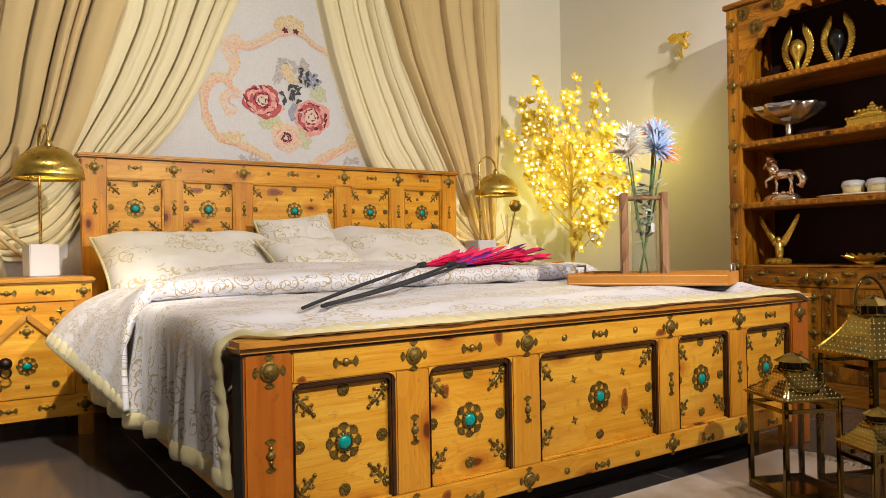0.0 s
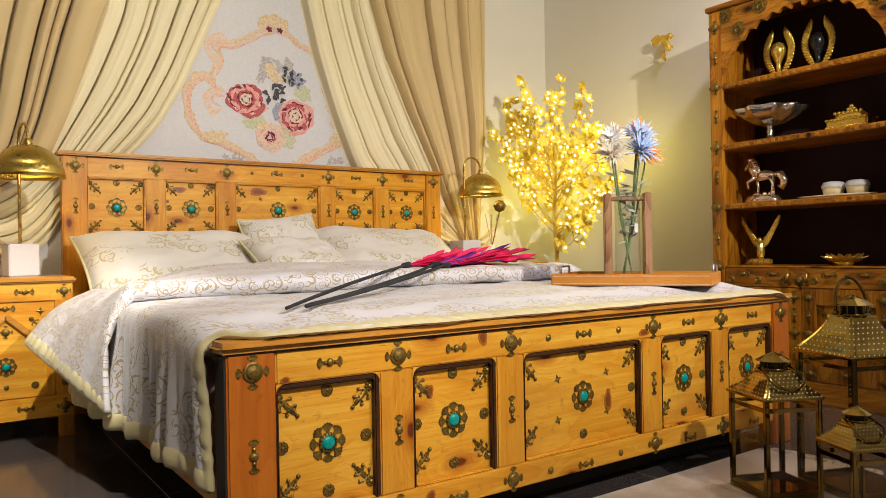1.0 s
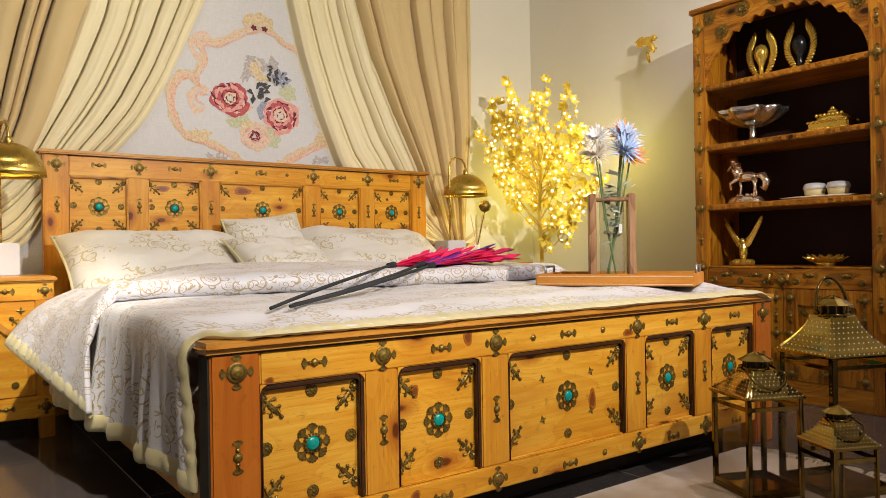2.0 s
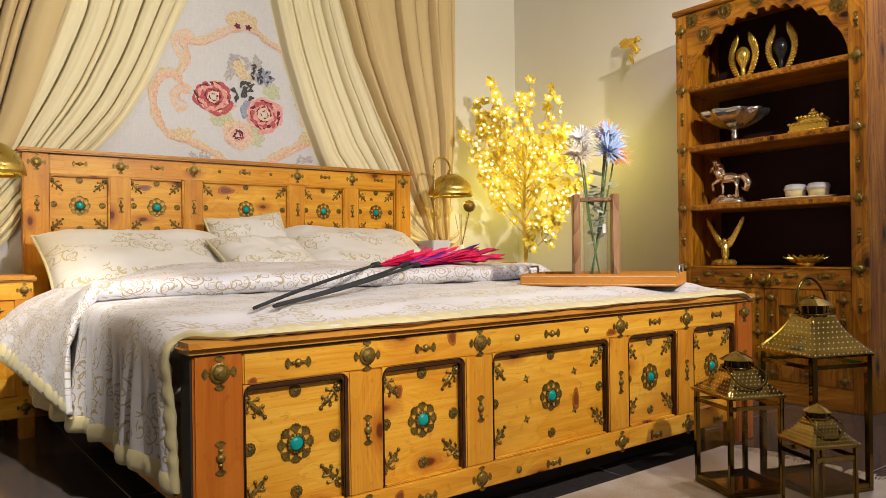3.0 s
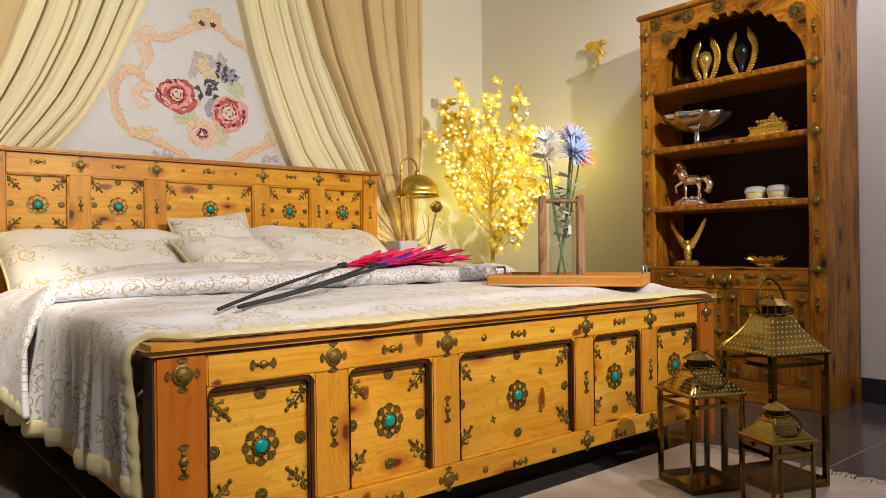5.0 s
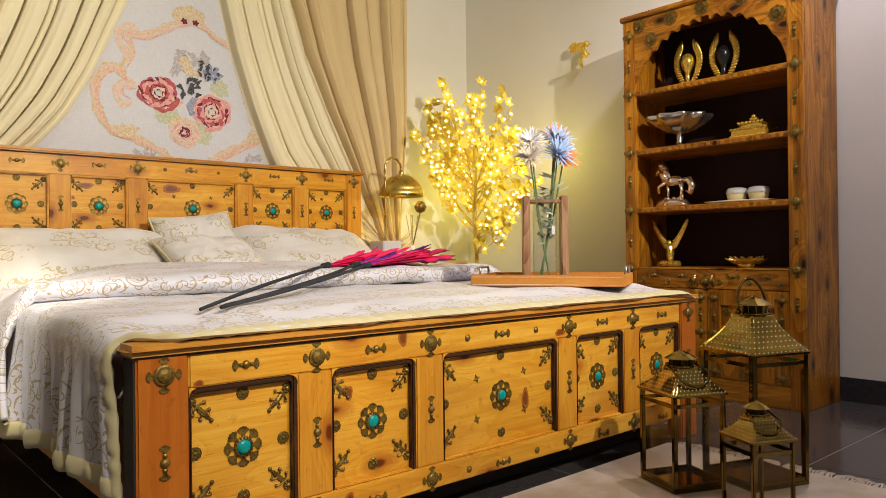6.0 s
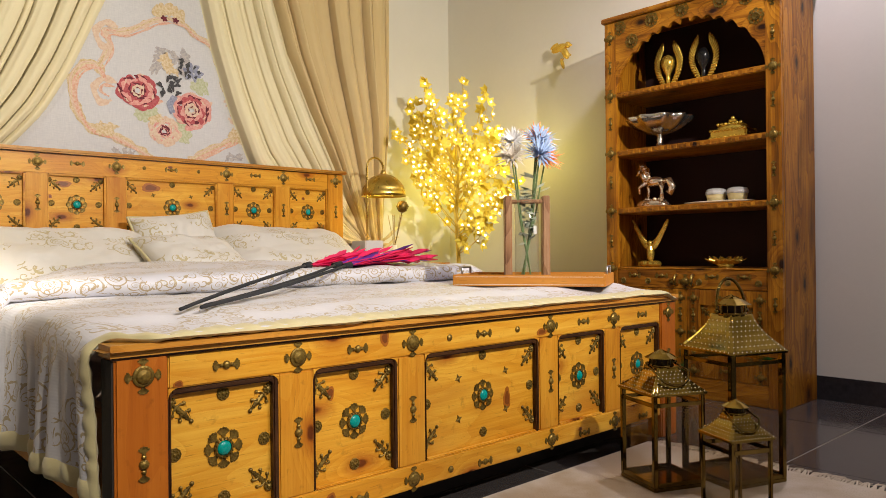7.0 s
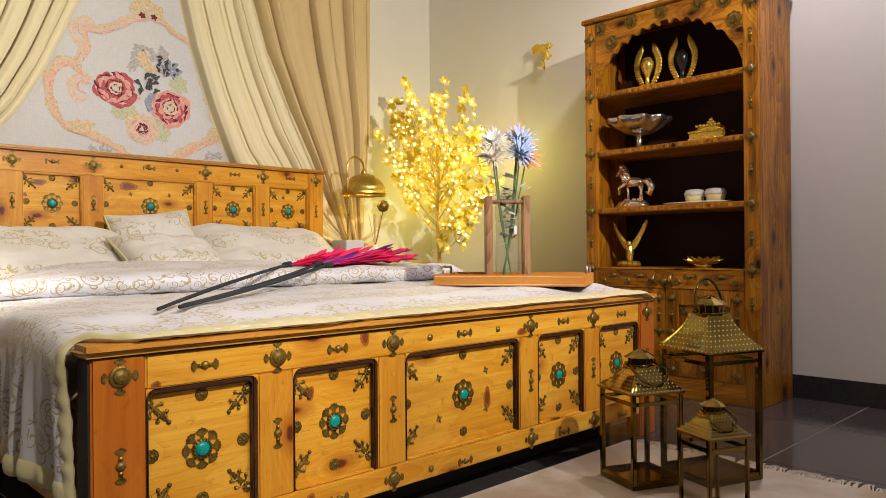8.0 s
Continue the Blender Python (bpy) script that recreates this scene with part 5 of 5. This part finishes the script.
def bloom(bm, c, up, r, petals, rows, rr, curl=0.25):
    """A daisy-like head of narrow petals."""
    up = Vector(up).normalized()
    side = up.orthogonal().normalized()
    other = up.cross(side)
    for j in range(rows):
        lift = 0.15 + 0.75 * j / max(1, rows - 1)
        for k in range(petals):
            a = 2 * math.pi * (k + 0.5 * j) / petals + rr.uniform(-0.1, 0.1)
            d = (side * math.cos(a) + other * math.sin(a)) * math.cos(lift) + up * math.sin(lift)
            w = up.cross(d).normalized() * r * rr.uniform(0.045, 0.07)
            ln = r * rr.uniform(0.72, 1.12)
            p0, p1, p2 = c + d * ln * 0.08, c + d * ln * 0.65, c + d * ln - up * curl * r * rr.uniform(0, 0.6)
            v = [bm.verts.new(q) for q in (p0 - w * 0.5, p0 + w * 0.5, p1 + w, p1 - w, p2, p1 + up * r * 0.03)]
            bm.faces.new((v[0], v[1], v[2], v[5]))
            bm.faces.new((v[0], v[5], v[3]))
            bm.faces.new((v[3], v[5], v[4]))
            bm.faces.new((v[5], v[2], v[4]))


rr = random.Random(12)
VR = Vector((0.83, -0.556, 0))  # across the view
VF = Vector((0.556, 0.83, 0))
for name, dx, dy, z, r, mat, label in (
    ("white_flower", -0.050, -0.01, 0.492, 0.072, PETALWHITE, "white paper daisy with long stem in the vase"),
    ("beige_flower", -0.058, -0.03, 0.435, 0.079, PETALBEIGE, "beige paper daisy with long stem in the vase"),
    ("blue_flower", 0.050, 0.015, 0.502, 0.080, PETALBLUE, "blue paper daisy with long stem in the vase"),
    ("blue_flower", 0.040, -0.03, 0.446, 0.090, PETALBLUE, "blue paper daisy with long stem in the vase"),
    ("orange_flower", 0.078, 0.03, 0.435, 0.079, PETALORANGE, "orange paper daisy with long stem in the vase"),
    ("orange_flower", 0.055, 0.055, 0.51, 0.082, PETALORANGE, "orange paper daisy with long stem in the vase"),
):
    top = VR * dx + VF * dy + Vector((0, 0, z))
    F = thing(name, (VX, VY, VZ), label, "flower", "flowers in the vase")
    bm = bmesh.new()
    bloom(bm, top, VR * dx * 6 - VF * 0.9 + Vector((0, 0, 1.0)), r * 0.92, 17, 3, rr)
    part("bloom", bm, mat, F)
    bm = bmesh.new()
    foot_pt = VR * (-dx * 0.3) + VF * (-dy * 0.3) + Vector((0, 0, 0.02))
    tube(bm, [foot_pt, foot_pt.lerp(top, 0.45) + VR * 0.006 * (1 if dx > 0 else -1), top - Vector((0, 0, 0.005))], 0.0032, 6)
    part("stem", bm, STEMGREEN, F)
    for k in range(5):
        bm = bmesh.new()
        base = foot_pt.lerp(top, 0.72 - 0.09 * k)
        out = (VR * rr.choice((-1, 1)) + VF * rr.uniform(-0.6, 0.6)).normalized() * (0.050 if k < 2 else 0.024)
        tip = base + out + Vector((0, 0, rr.uniform(0.0, 0.03)))
        w = out.cross(Vector((0, 0, 1))).normalized() * 0.019
        m_ = base.lerp(tip, 0.5)
        v = [bm.verts.new(q) for q in (base, m_ + w, tip, m_ - w, m_ + Vector((0, 0, 0.004)))]
        for i in range(4):
            bm.faces.new((v[i], v[(i + 1) % 4], v[4]))
        part("leaf", bm, LEAFGREY, F)

for k in range(14):
    bm = bmesh.new()
    a, z = rr.uniform(0, 6.28), rr.uniform(0.14, 0.31)
    base, tip = Vector((0.004 * math.cos(a), 0.004 * math.sin(a), z)), Vector((0.037 * math.cos(a), 0.037 * math.sin(a), z + rr.uniform(-0.015, 0.03)))
    w = (tip - base).cross(Vector((0, 0, 1))).normalized() * 0.021
    m_ = base.lerp(tip, 0.5)
    v = [bm.verts.new(q) for q in (base, m_ + w, tip, m_ - w, m_ + Vector((0, 0, 0.005)))]
    for i in range(4):
        bm.faces.new((v[i], v[(i + 1) % 4], v[4]))
    part("leaf", bm, LEAFGREY, F)
part("paper_tag", boxed(-0.004, 0.012, -0.036, -0.035, 0.17, 0.20), PETALWHITE, F, "white paper tag")

# ---- pink feather stems lying on the quilt ----
BLACKSTEM = plain("black_wrapped_stem", (0.008, 0.009, 0.012), (0.018, 0.019, 0.023), 0.85, 60)
FUCHSIA = plain("fuchsia_feather", (0.80, 0.006, 0.12), (0.66, 0.004, 0.075), 0.7, 30)
PURPLE = plain("purple_feather", (0.15, 0.012, 0.32), (0.09, 0.008, 0.20), 0.7, 30)
rr = random.Random(5)
for start, midp, neck, tip, mats in (
    ((-0.77, 0.15, 0.537), (-0.40, 0.53, 0.570), (0.035, 0.95, 0.604), (0.55, 1.17, 0.644), (FUCHSIA, FUCHSIA, FUCHSIA)),
    ((-0.69, 0.21, 0.537), (-0.27, 0.58, 0.560), (0.165, 0.95, 0.603), (0.76, 1.12, 0.655), (FUCHSIA, PURPLE, FUCHSIA)),
    ((-0.72, 0.16, 0.538), (-0.28, 0.54, 0.559), (0.19, 0.92, 0.600), (0.75, 1.03, 0.648), (FUCHSIA, PURPLE, FUCHSIA)),
):
    A = thing("feather_stem", (0, 0, 0), "fuchsia and purple feather spray on a black stem", "feather spray", "feather sprays on the quilt")
    s0, m0, n0, t0 = (Vector(q) for q in (start, midp, neck, tip))
    bm = bmesh.new()
    pts = [s0 * (1 - t) ** 2 + (2 * m0 - (s0 + n0) / 2) * 2 * t * (1 - t) + n0 * t * t for t in (i / 12 for i in range(13))]
    tube(bm, pts, [0.0040 + 0.0014 * min(1, i / 4) for i in range(13)], 8)
    part("stem", bm, BLACKSTEM, A, "black wrapped stem", True)
    bm = bmesh.new()
    d = (t0 - n0)
    tube(bm, [n0 - d * 0.02, n0 + d * 0.05], [0.010, 0.013], 10)
    part("binding", bm, BLACKSTEM, A, "", True)
    for k in range(38):
        bm = bmesh.new()
        f = rr.uniform(0.0, 0.46)
        b = n0 + d * f
        ln = d.length * rr.uniform(0.38, 0.54)
        side = Vector((-d.y, d.x, 0)).normalized()
        way = (d.normalized() + side * rr.uniform(-0.27, 0.27) + Vector((0, 0, rr.uniform(-0.12, 0.10)))).normalized()
        wv = (way.cross(Vector((0, 0, 1))).normalized() + Vector((0, 0, rr.uniform(-0.9, 0.9)))).normalized()
        wd = rr.uniform(0.009, 0.021)
        bend = Vector((0, 0, rr.uniform(-0.02, 0.02))) + side * rr.uniform(-0.03, 0.03)
        low, high = [], []
        for i in range(7):
            t = i / 6
            p = b + way * ln * t + bend * (t * t)
            p.z = max(p.z, 0.588)
            w = wd * math.sin(math.pi * min(1, t * 0.9 + 0.08)) ** 0.8 * (1.3 if i % 2 else 0.7)
            low.append(bm.verts.new(p - wv * w))
            high.append(bm.verts.new(p + wv * w))
        for i in range(6):
            bm.faces.new((low[i], low[i + 1], high[i + 1], high[i]))
        thicken(part("feather", bm, mats[k % 3], A, "purple feather" if mats[k % 3] is PURPLE else "fuchsia feather"), 0.0015, 0.0)

# ---- glowing gold tree ----
GOLDLEAF = plain("gold_cloth_leaf", (0.90, 0.74, 0.10), (0.84, 0.62, 0.05), 0.5, 30, 0.0004, 100)
BRANCH = plain("gold_branch", (0.74, 0.55, 0.10), (0.60, 0.42, 0.07), 0.4, 60)
tree = thing("light_tree", (1.545, 1.72, 0), "gold leafed artificial tree with glowing string lights", "tree")
bm = bmesh.new()
lathe(bm, [(0.09, 0.0), (0.10, 0.02), (0.12, 0.20), (0.125, 0.22), (0.11, 0.22), (0.10, 0.20)], 24)
part("pot", bm, GRANITE, tree, "dark round pot", True)
bm = bmesh.new()
tube(bm, [(0, 0, 0.19), (0.01, 0.0, 0.55), (0.0, 0.01, 0.85), (0.015, 0, 1.15), (0.005, 0, 1.40)], [0.016, 0.013, 0.011, 0.008, 0.004], 8)
part("trunk", bm, BRANCH, tree, "", True)
rr = random.Random(21)
leaves, bulbs = bmesh.new(), bmesh.new()
spots = []
for k in range(46):
    z0 = rr.uniform(0.62, 1.18)
    a = k * 2.4 + rr.uniform(-0.3, 0.3)
    top = min(1.66, z0 + rr.uniform(0.18, 0.46))
    zz = (top - 0.75) / 0.9
    reach = (0.37 * max(0.12, math.sin(math.pi * min(1, 0.22 + 0.68 * max(0, zz)))) ** 0.7) * rr.uniform(0.65, 1.0)
    if k < 5:
        z0, top, reach = 1.1, (1.66, 1.65, 1.58, 1.56, 1.52)[k], (0.17, 0.04, 0.16, 0.12, 0.28)[k]
        a = (2.42, -0.6, -0.75, 1.0, 2.5)[k]
    e = Vector((reach * math.cos(a), reach * math.sin(a), top))
    b = Vector((0.005, 0, z0))
    m_ = b.lerp(e, 0.5) + Vector((0.25 * reach * math.cos(a), 0.25 * reach * math.sin(a), -0.02))
    pts = [b * (1 - t) ** 2 + m_ * 2 * t * (1 - t) + e * t * t for t in (i / 6 for i in range(7))]
    bm = bmesh.new()
    tube(bm, pts, [0.0036 - 0.0004 * i for i in range(7)], 5)
    part("branch", bm, BRANCH, tree)
    for t in (0.34, 0.46, 0.56, 0.65, 0.73, 0.81, 0.88, 0.94, 1.0):
        q = b * (1 - t) ** 2 + m_ * 2 * t * (1 - t) + e * t * t
        spots.append(q + Vector((rr.uniform(-0.05, 0.05), rr.uniform(-0.05, 0.05), rr.uniform(-0.04, 0.04))) * (0.35 if k < 5 else 0.8))
for q in spots:
    if q.x > 0.35 or q.y > 0.42:
        continue
    n_ = Vector((rr.uniform(-1, 1) - 0.4, rr.uniform(-1, 1) - 0.9, rr.uniform(-0.5, 0.9))).normalized()
    s_ = n_.orthogonal().normalized()
    o_ = n_.cross(s_)
    size = rr.uniform(0.026, 0.044)
    ph = rr.random() * 6
    c = leaves.verts.new(q)
    ring = []
    for i in range(10):
        a = ph + 2 * math.pi * i / 10
        r_ = size * (1.0 if i % 2 == 0 else 0.66)
        ring.append(leaves.verts.new(q + (s_ * math.cos(a) + o_ * math.sin(a)) * r_ + n_ * size * (0.42 if i % 2 == 0 else 0.12)))
    for i in range(10):
        leaves.faces.new((c, ring[i], ring[(i + 1) % 10]))
    if rr.random() < 0.75:
        bmesh.ops.create_icosphere(bulbs, subdivisions=1, radius=0.0085, matrix=Matrix.Translation(q + n_ * 0.012))
tagged(part("leaves", leaves, GOLDLEAF, tree, "gold cloth blossoms"), kind="stuff")
tagged(part("string_light", bulbs, BULB, tree, "small glowing warm bulbs"), kind="stuff")

# ---- gold bird on the wall ----
bm = bmesh.new()


def egg(c, r, turn):
    bmesh.ops.create_uvsphere(bm, u_segments=12, v_segments=8, radius=1.0, matrix=Matrix.Translation(c) @ pose(0, 0, 0, turn) @ Matrix.Diagonal((*r, 1)))


egg((-0.055, 0.0, 0.005), (0.022, 0.024, 0.050), -28)
egg((-0.060, -0.030, 0.050), (0.017, 0.018, 0.020), 0)
egg((-0.060, -0.048, 0.046), (0.006, 0.014, 0.006), 15)
egg((-0.070, 0.045, 0.040), (0.007, 0.060, 0.026), -12)
egg((-0.062, 0.085, 0.062), (0.005, 0.036, 0.014), -22)
egg((-0.035, 0.020, 0.050), (0.006, 0.046, 0.020), -35)
egg((-0.052, 0.026, -0.062), (0.007, 0.014, 0.040), -18)
tube(bm, [(-0.05, 0, 0), (0.0, 0, 0)], 0.008, 8)
tie(bm)
bird = part("bird_ornament", bm, GOLD, None, "", False)
bird.matrix_world = pose(XE, 1.178, 1.748) @ Matrix.Scale(0.85, 4)
tagged(bird, "gold bird ornament fixed on the wall", "ornament")

# ---- things on the shelves ----


def ball(bm, c, r, m=None, seg=12):
    """An egg: centre c, radii r, turned by m."""
    t = Matrix.Translation(c) @ (m or Matrix.Identity(4)) @ Matrix.Diagonal((*r, 1))
    bmesh.ops.create_uvsphere(bm, u_segments=seg, v_segments=8, radius=1.0, matrix=t)


def winged(y, z, wing, body_mat, label):
    W = thing("winged_figurine", (1.70, y, z), label, "figurine", "winged figurines")
    bm = bmesh.new()
    lathe(bm, [(0.030, 0), (0.028, 0.012), (0.012, 0.02), (0.012, 0.075), (0.018, 0.09), (0.034, 0.125), (0.036, 0.15), (0.024, 0.175), (0.006, 0.185)], 16)
    W.scale = (0.88, 0.88, 0.88)
    part("bust", bm, body_mat, W, "", True)
    for s in (-1, 1):
        bm = bmesh.new()
        for i in range(15):
            t = i / 14
            root = Vector((0.004, s * (0.018 + 0.034 * math.sin(math.pi * 0.82 * t)), 0.040 + 0.160 * t))
            a = radians(-15 + 108 * t)
            way = Vector((0, s * math.cos(a), math.sin(a)))
            ln = 0.026 + 0.026 * t
            turn = Matrix.Rotation(math.atan2(-way.y, way.z), 4, "X")
            ball(bm, root + way * ln * 0.5, (0.006 + 0.003 * (1 - t), 0.0100, ln * 0.62), turn, 8)
        part("wing", tie(bm), wing, W, "feathered gold wing", True)
    return W


Z1, Z2, Z3, Z4 = (z + 0.0135 for z in SHELVES[:3] + (0.553,))
winged(0.445, Z1, GOLD, GOLD, "gold winged figurine on the cabinet shelf")
winged(0.268, Z1, GOLD, BLACKGLOSS, "black figurine with gold wings on the shelf")
bowl = thing("footed_bowl", (1.715, 0.50, Z2), "fluted silver footed bowl on the shelf", "bowl")
bm = bmesh.new()
lathe(bm, [(0.052, 0), (0.048, 0.010), (0.020, 0.020), (0.013, 0.035), (0.017, 0.050), (0.012, 0.062), (0.020, 0.072)], 24)
part("foot", bm, SILVER, bowl, "", True)
bm = bmesh.new()
lathe(bm, [(0.018, 0.070), (0.060, 0.080), (0.110, 0.105), (0.140, 0.132), (0.152, 0.150), (0.146, 0.152), (0.105, 0.115), (0.055, 0.092), (0.004, 0.088)], 48, None, lambda a, z: 1 + (0.085 * math.cos(10 * a) if z > 0.10 else 0.03 * math.cos(10 * a)))
part("fluted_bowl", bm, SILVER, bowl, "", True)
casket = thing("jewel_box", (1.70, 0.135, Z2), "ornate gold casket box with domed lid", "box")
bm = bmesh.new()
box(bm, -0.05, 0.05, -0.082, 0.082, 0, 0.05, 0.008)
for k in range(9):
    for x in (-0.05, 0.05):
        ball(bm, (x, -0.075 + 0.019 * k, 0.012), (0.008, 0.008, 0.008), None, 8)
        ball(bm, (x, -0.075 + 0.019 * k, 0.044), (0.008, 0.008, 0.007), None, 8)
part("box_body", bm, GOLD, casket)
bm = bmesh.new()
ball(bm, (0, 0, 0.05), (0.048, 0.075, 0.032))
for k in range(7):
    ball(bm, (-0.03, -0.05 + 0.017 * k, 0.072), (0.010, 0.008, 0.008), None, 8)
ball(bm, (0, 0, 0.088), (0.014, 0.022, 0.010))
ball(bm, (0, 0, 0.100), (0.008, 0.010, 0.009))
part("lid", bm, GOLD, casket, "", True)

bm = bmesh.new()
lathe(bm, [(0.064, 0), (0.068, 0.012), (0.060, 0.028), (0.050, 0.036)], 20, Matrix.Diagonal((0.7, 1.25, 1, 1)), lambda a, z: 1 + 0.07 * math.sin(9 * a + 90 * z))
for k in range(26):
    a = 2.4 * k
    d = 0.5 + 0.5 * (k % 3) / 2
    ball(bm, (0.040 * d * math.cos(a), 0.070 * d * math.sin(a), 0.040 - 0.022 * (k % 3) / 2), (0.011, 0.012, 0.009), None, 6)
ball(bm, (0, -0.005, 0.125), (0.022, 0.052, 0.024))
tube(bm, [(0, 0.035, 0.135), (0, 0.055, 0.160), (0, 0.062, 0.182)], [0.021, 0.016, 0.011], 10)
tube(bm, [(0, 0.060, 0.186), (0, 0.078, 0.172), (0, 0.090, 0.158)], [0.012, 0.010, 0.006], 8)
for x, y, bend in ((-0.012, 0.035, 0.02), (0.012, 0.038, -0.008), (-0.012, -0.042, -0.012), (0.012, -0.045, 0.004)):
    tube(bm, [(x, y, 0.118), (x, y + bend, 0.080), (x, y + bend * 0.4, 0.034)] if bend < 0.015 else [(x, y, 0.118), (x, y + 0.035, 0.100), (x, y + 0.030, 0.068)], [0.011, 0.007, 0.006], 8)
tube(bm, [(0, -0.052, 0.128), (0, -0.085, 0.125), (0, -0.102, 0.095), (0, -0.090, 0.065), (0, -0.070, 0.075)], [0.010, 0.018, 0.019, 0.014, 0.006], 8)
for k in range(9):
    t = k / 8
    ball(bm, (rng.uniform(-0.006, 0.006), 0.030 + 0.030 * t - 0.010 * math.sin(3 * t), 0.150 + 0.052 * t), (0.014, 0.018, 0.013), None, 8)
horse = part("horse_statue", bm, ROSEGOLD, None, "", True)
horse.matrix_world = pose(1.70, 0.53, Z3)
tagged(horse, "silver and rose gold prancing horse statue", "statue")

bm = bmesh.new()
for k in range(7):
    a = k * 0.9
    ball(bm, (0.024 * math.cos(a), 0.034 * math.sin(a), 0.014), (0.020, 0.022, 0.016), None, 8)
ball(bm, (0, 0, 0.065), (0.019, 0.019, 0.045))
ball(bm, (0, 0.004, 0.112), (0.011, 0.013, 0.014))
tube(bm, [(-0.006, 0.012, 0.114), (-0.01, 0.026, 0.108)], [0.005, 0.001], 6)
for s in (-1, 1):
    for k in range(12):
        t = k / 11
        arm = Vector((0.0, s * (0.012 + 0.060 * t), 0.092 + 0.085 * t))
        a = radians(38 + 26 * t)
        way = Vector((0, s * math.cos(a), math.sin(a)))
        ln = 0.030 + 0.016 * t
        ball(bm, arm + way * ln * 0.4, (0.006, 0.0150 - 0.004 * t, ln * 0.75), Matrix.Rotation(math.atan2(-way.y, way.z), 4, "X"), 8)
eagle = part("eagle_statue", tie(bm), GOLD, None, "", False)
eagle.matrix_world = pose(1.69, 0.542, Z4)
tagged(eagle, "gold eagle statue with raised wings on rocks", "statue")

plate = part("oval_plate", lathe(bmesh.new(), [(0.05, 0), (0.09, 0.004), (0.105, 0.010), (0.100, 0.011), (0.05, 0.006), (0.004, 0.006)], 32, Matrix.Diagonal((0.55, 1.55, 1, 1))), CERAMIC, None, "", True)
plate.matrix_world = pose(1.66, 0.185, Z3)
tagged(plate, "long cream oval plate on the shelf", "plate")
for y in (0.205, 0.108):
    P = thing("lidded_pot", (1.68, y, Z3 + 0.0065), "small cream pot with a bumpy white top", "pot", "pots on the plate")
    bm = bmesh.new()
    lathe(bm, [(0.030, 0), (0.038, 0.010), (0.043, 0.034)], 20)
    part("pot_body", bm, POTYELLOW, P, "yellow cream pot", True)
    bm = bmesh.new()
    lathe(bm, [(0.044, 0.034), (0.045, 0.044), (0.038, 0.058), (0.020, 0.062), (0.005, 0.060)], 24, None, lambda a, z: 1 + 0.04 * math.sin(8 * a))
    part("pot_top", bm, WHITEBLOCK, P, "white textured top", True)

dish = thing("lotus_dish", (1.68, 0.165, Z4), "gold lotus petal dish on the shelf", "dish")
bm = bmesh.new()
lathe(bm, [(0.035, 0), (0.030, 0.006), (0.045, 0.014), (0.004, 0.016)], 20)
part("dish_base", bm, GOLD, dish, "", True)
for ring, (n_, r0, r1, z1) in enumerate(((14, 0.030, 0.088, 0.040), (12, 0.025, 0.070, 0.050))):
    for k in range(n_):
        bm = bmesh.new()
        m = pose(0, 0, 0, 0, 0, 360 / n_ * (k + 0.5 * ring))
        v = [bm.verts.new(m @ Vector(p)) for p in ((r0, -0.010, 0.012), (r0, 0.010, 0.012), ((r0 + r1) / 2, 0.017, 0.020 + z1 * 0.2), (r1, 0, z1), ((r0 + r1) / 2, -0.017, 0.020 + z1 * 0.2), ((r0 + r1) / 2, 0, 0.014 + z1 * 0.15))]
        for a, b in ((0, 1), (1, 2), (2, 3), (3, 4), (4, 0)):
            bm.faces.new((v[a], v[b], v[5]))
        thicken(part("petal", bm, GOLD, dish), 0.002, 0.0)
# lamp light of the two table lamps and the string lights
lamp("lamp_glow", "POINT", (-1.099, 1.789, 0.985), (0, 0, 0), 1.4, (1.0, 0.80, 0.24), 0.025)
lamp("lamp_glow", "POINT", (1.123, 1.874, 0.985), (0, 0, 0), 1.4, (1.0, 0.80, 0.24), 0.025)
for dx, dy, z, power in ((0.19, 0.24, 1.08, 3.0), (0.0, 0.0, 1.15, 0.8), (0.12, -0.36, 1.20, 2.4), (-0.16, 0.20, 0.85, 1.6)):
    lamp("string_light_glow", "POINT", (1.545 + dx, 1.72 + dy, z), (0, 0, 0), power, (1.0, 0.90, 0.20), 0.16)

# ---- floor tiles ----
T = 0.58
tiles = {}
for i in range(-6, 5):
    for j in range(-7, 6):
        x0, x1 = max(XW, 0.28 + i * T), min(XE, 0.28 + (i + 1) * T)
        y0, y1 = max(YS, 0.16 + j * T), min(YN, 0.16 + (j + 1) * T)
        if x1 - x0 < 0.03 or y1 - y0 < 0.03:
            continue
        g = 0.0020
        key = (round(x1 - x0, 3), round(y1 - y0, 3))
        if key not in tiles:
            tiles[key] = mesh_of("tile", boxed(g, x1 - x0 - g, g, y1 - y0 - g, -0.004, 0.0, 0.0008), SLATE)
        piece("tile", tiles[key], floor, Matrix.Translation((x0, y0, 0)))
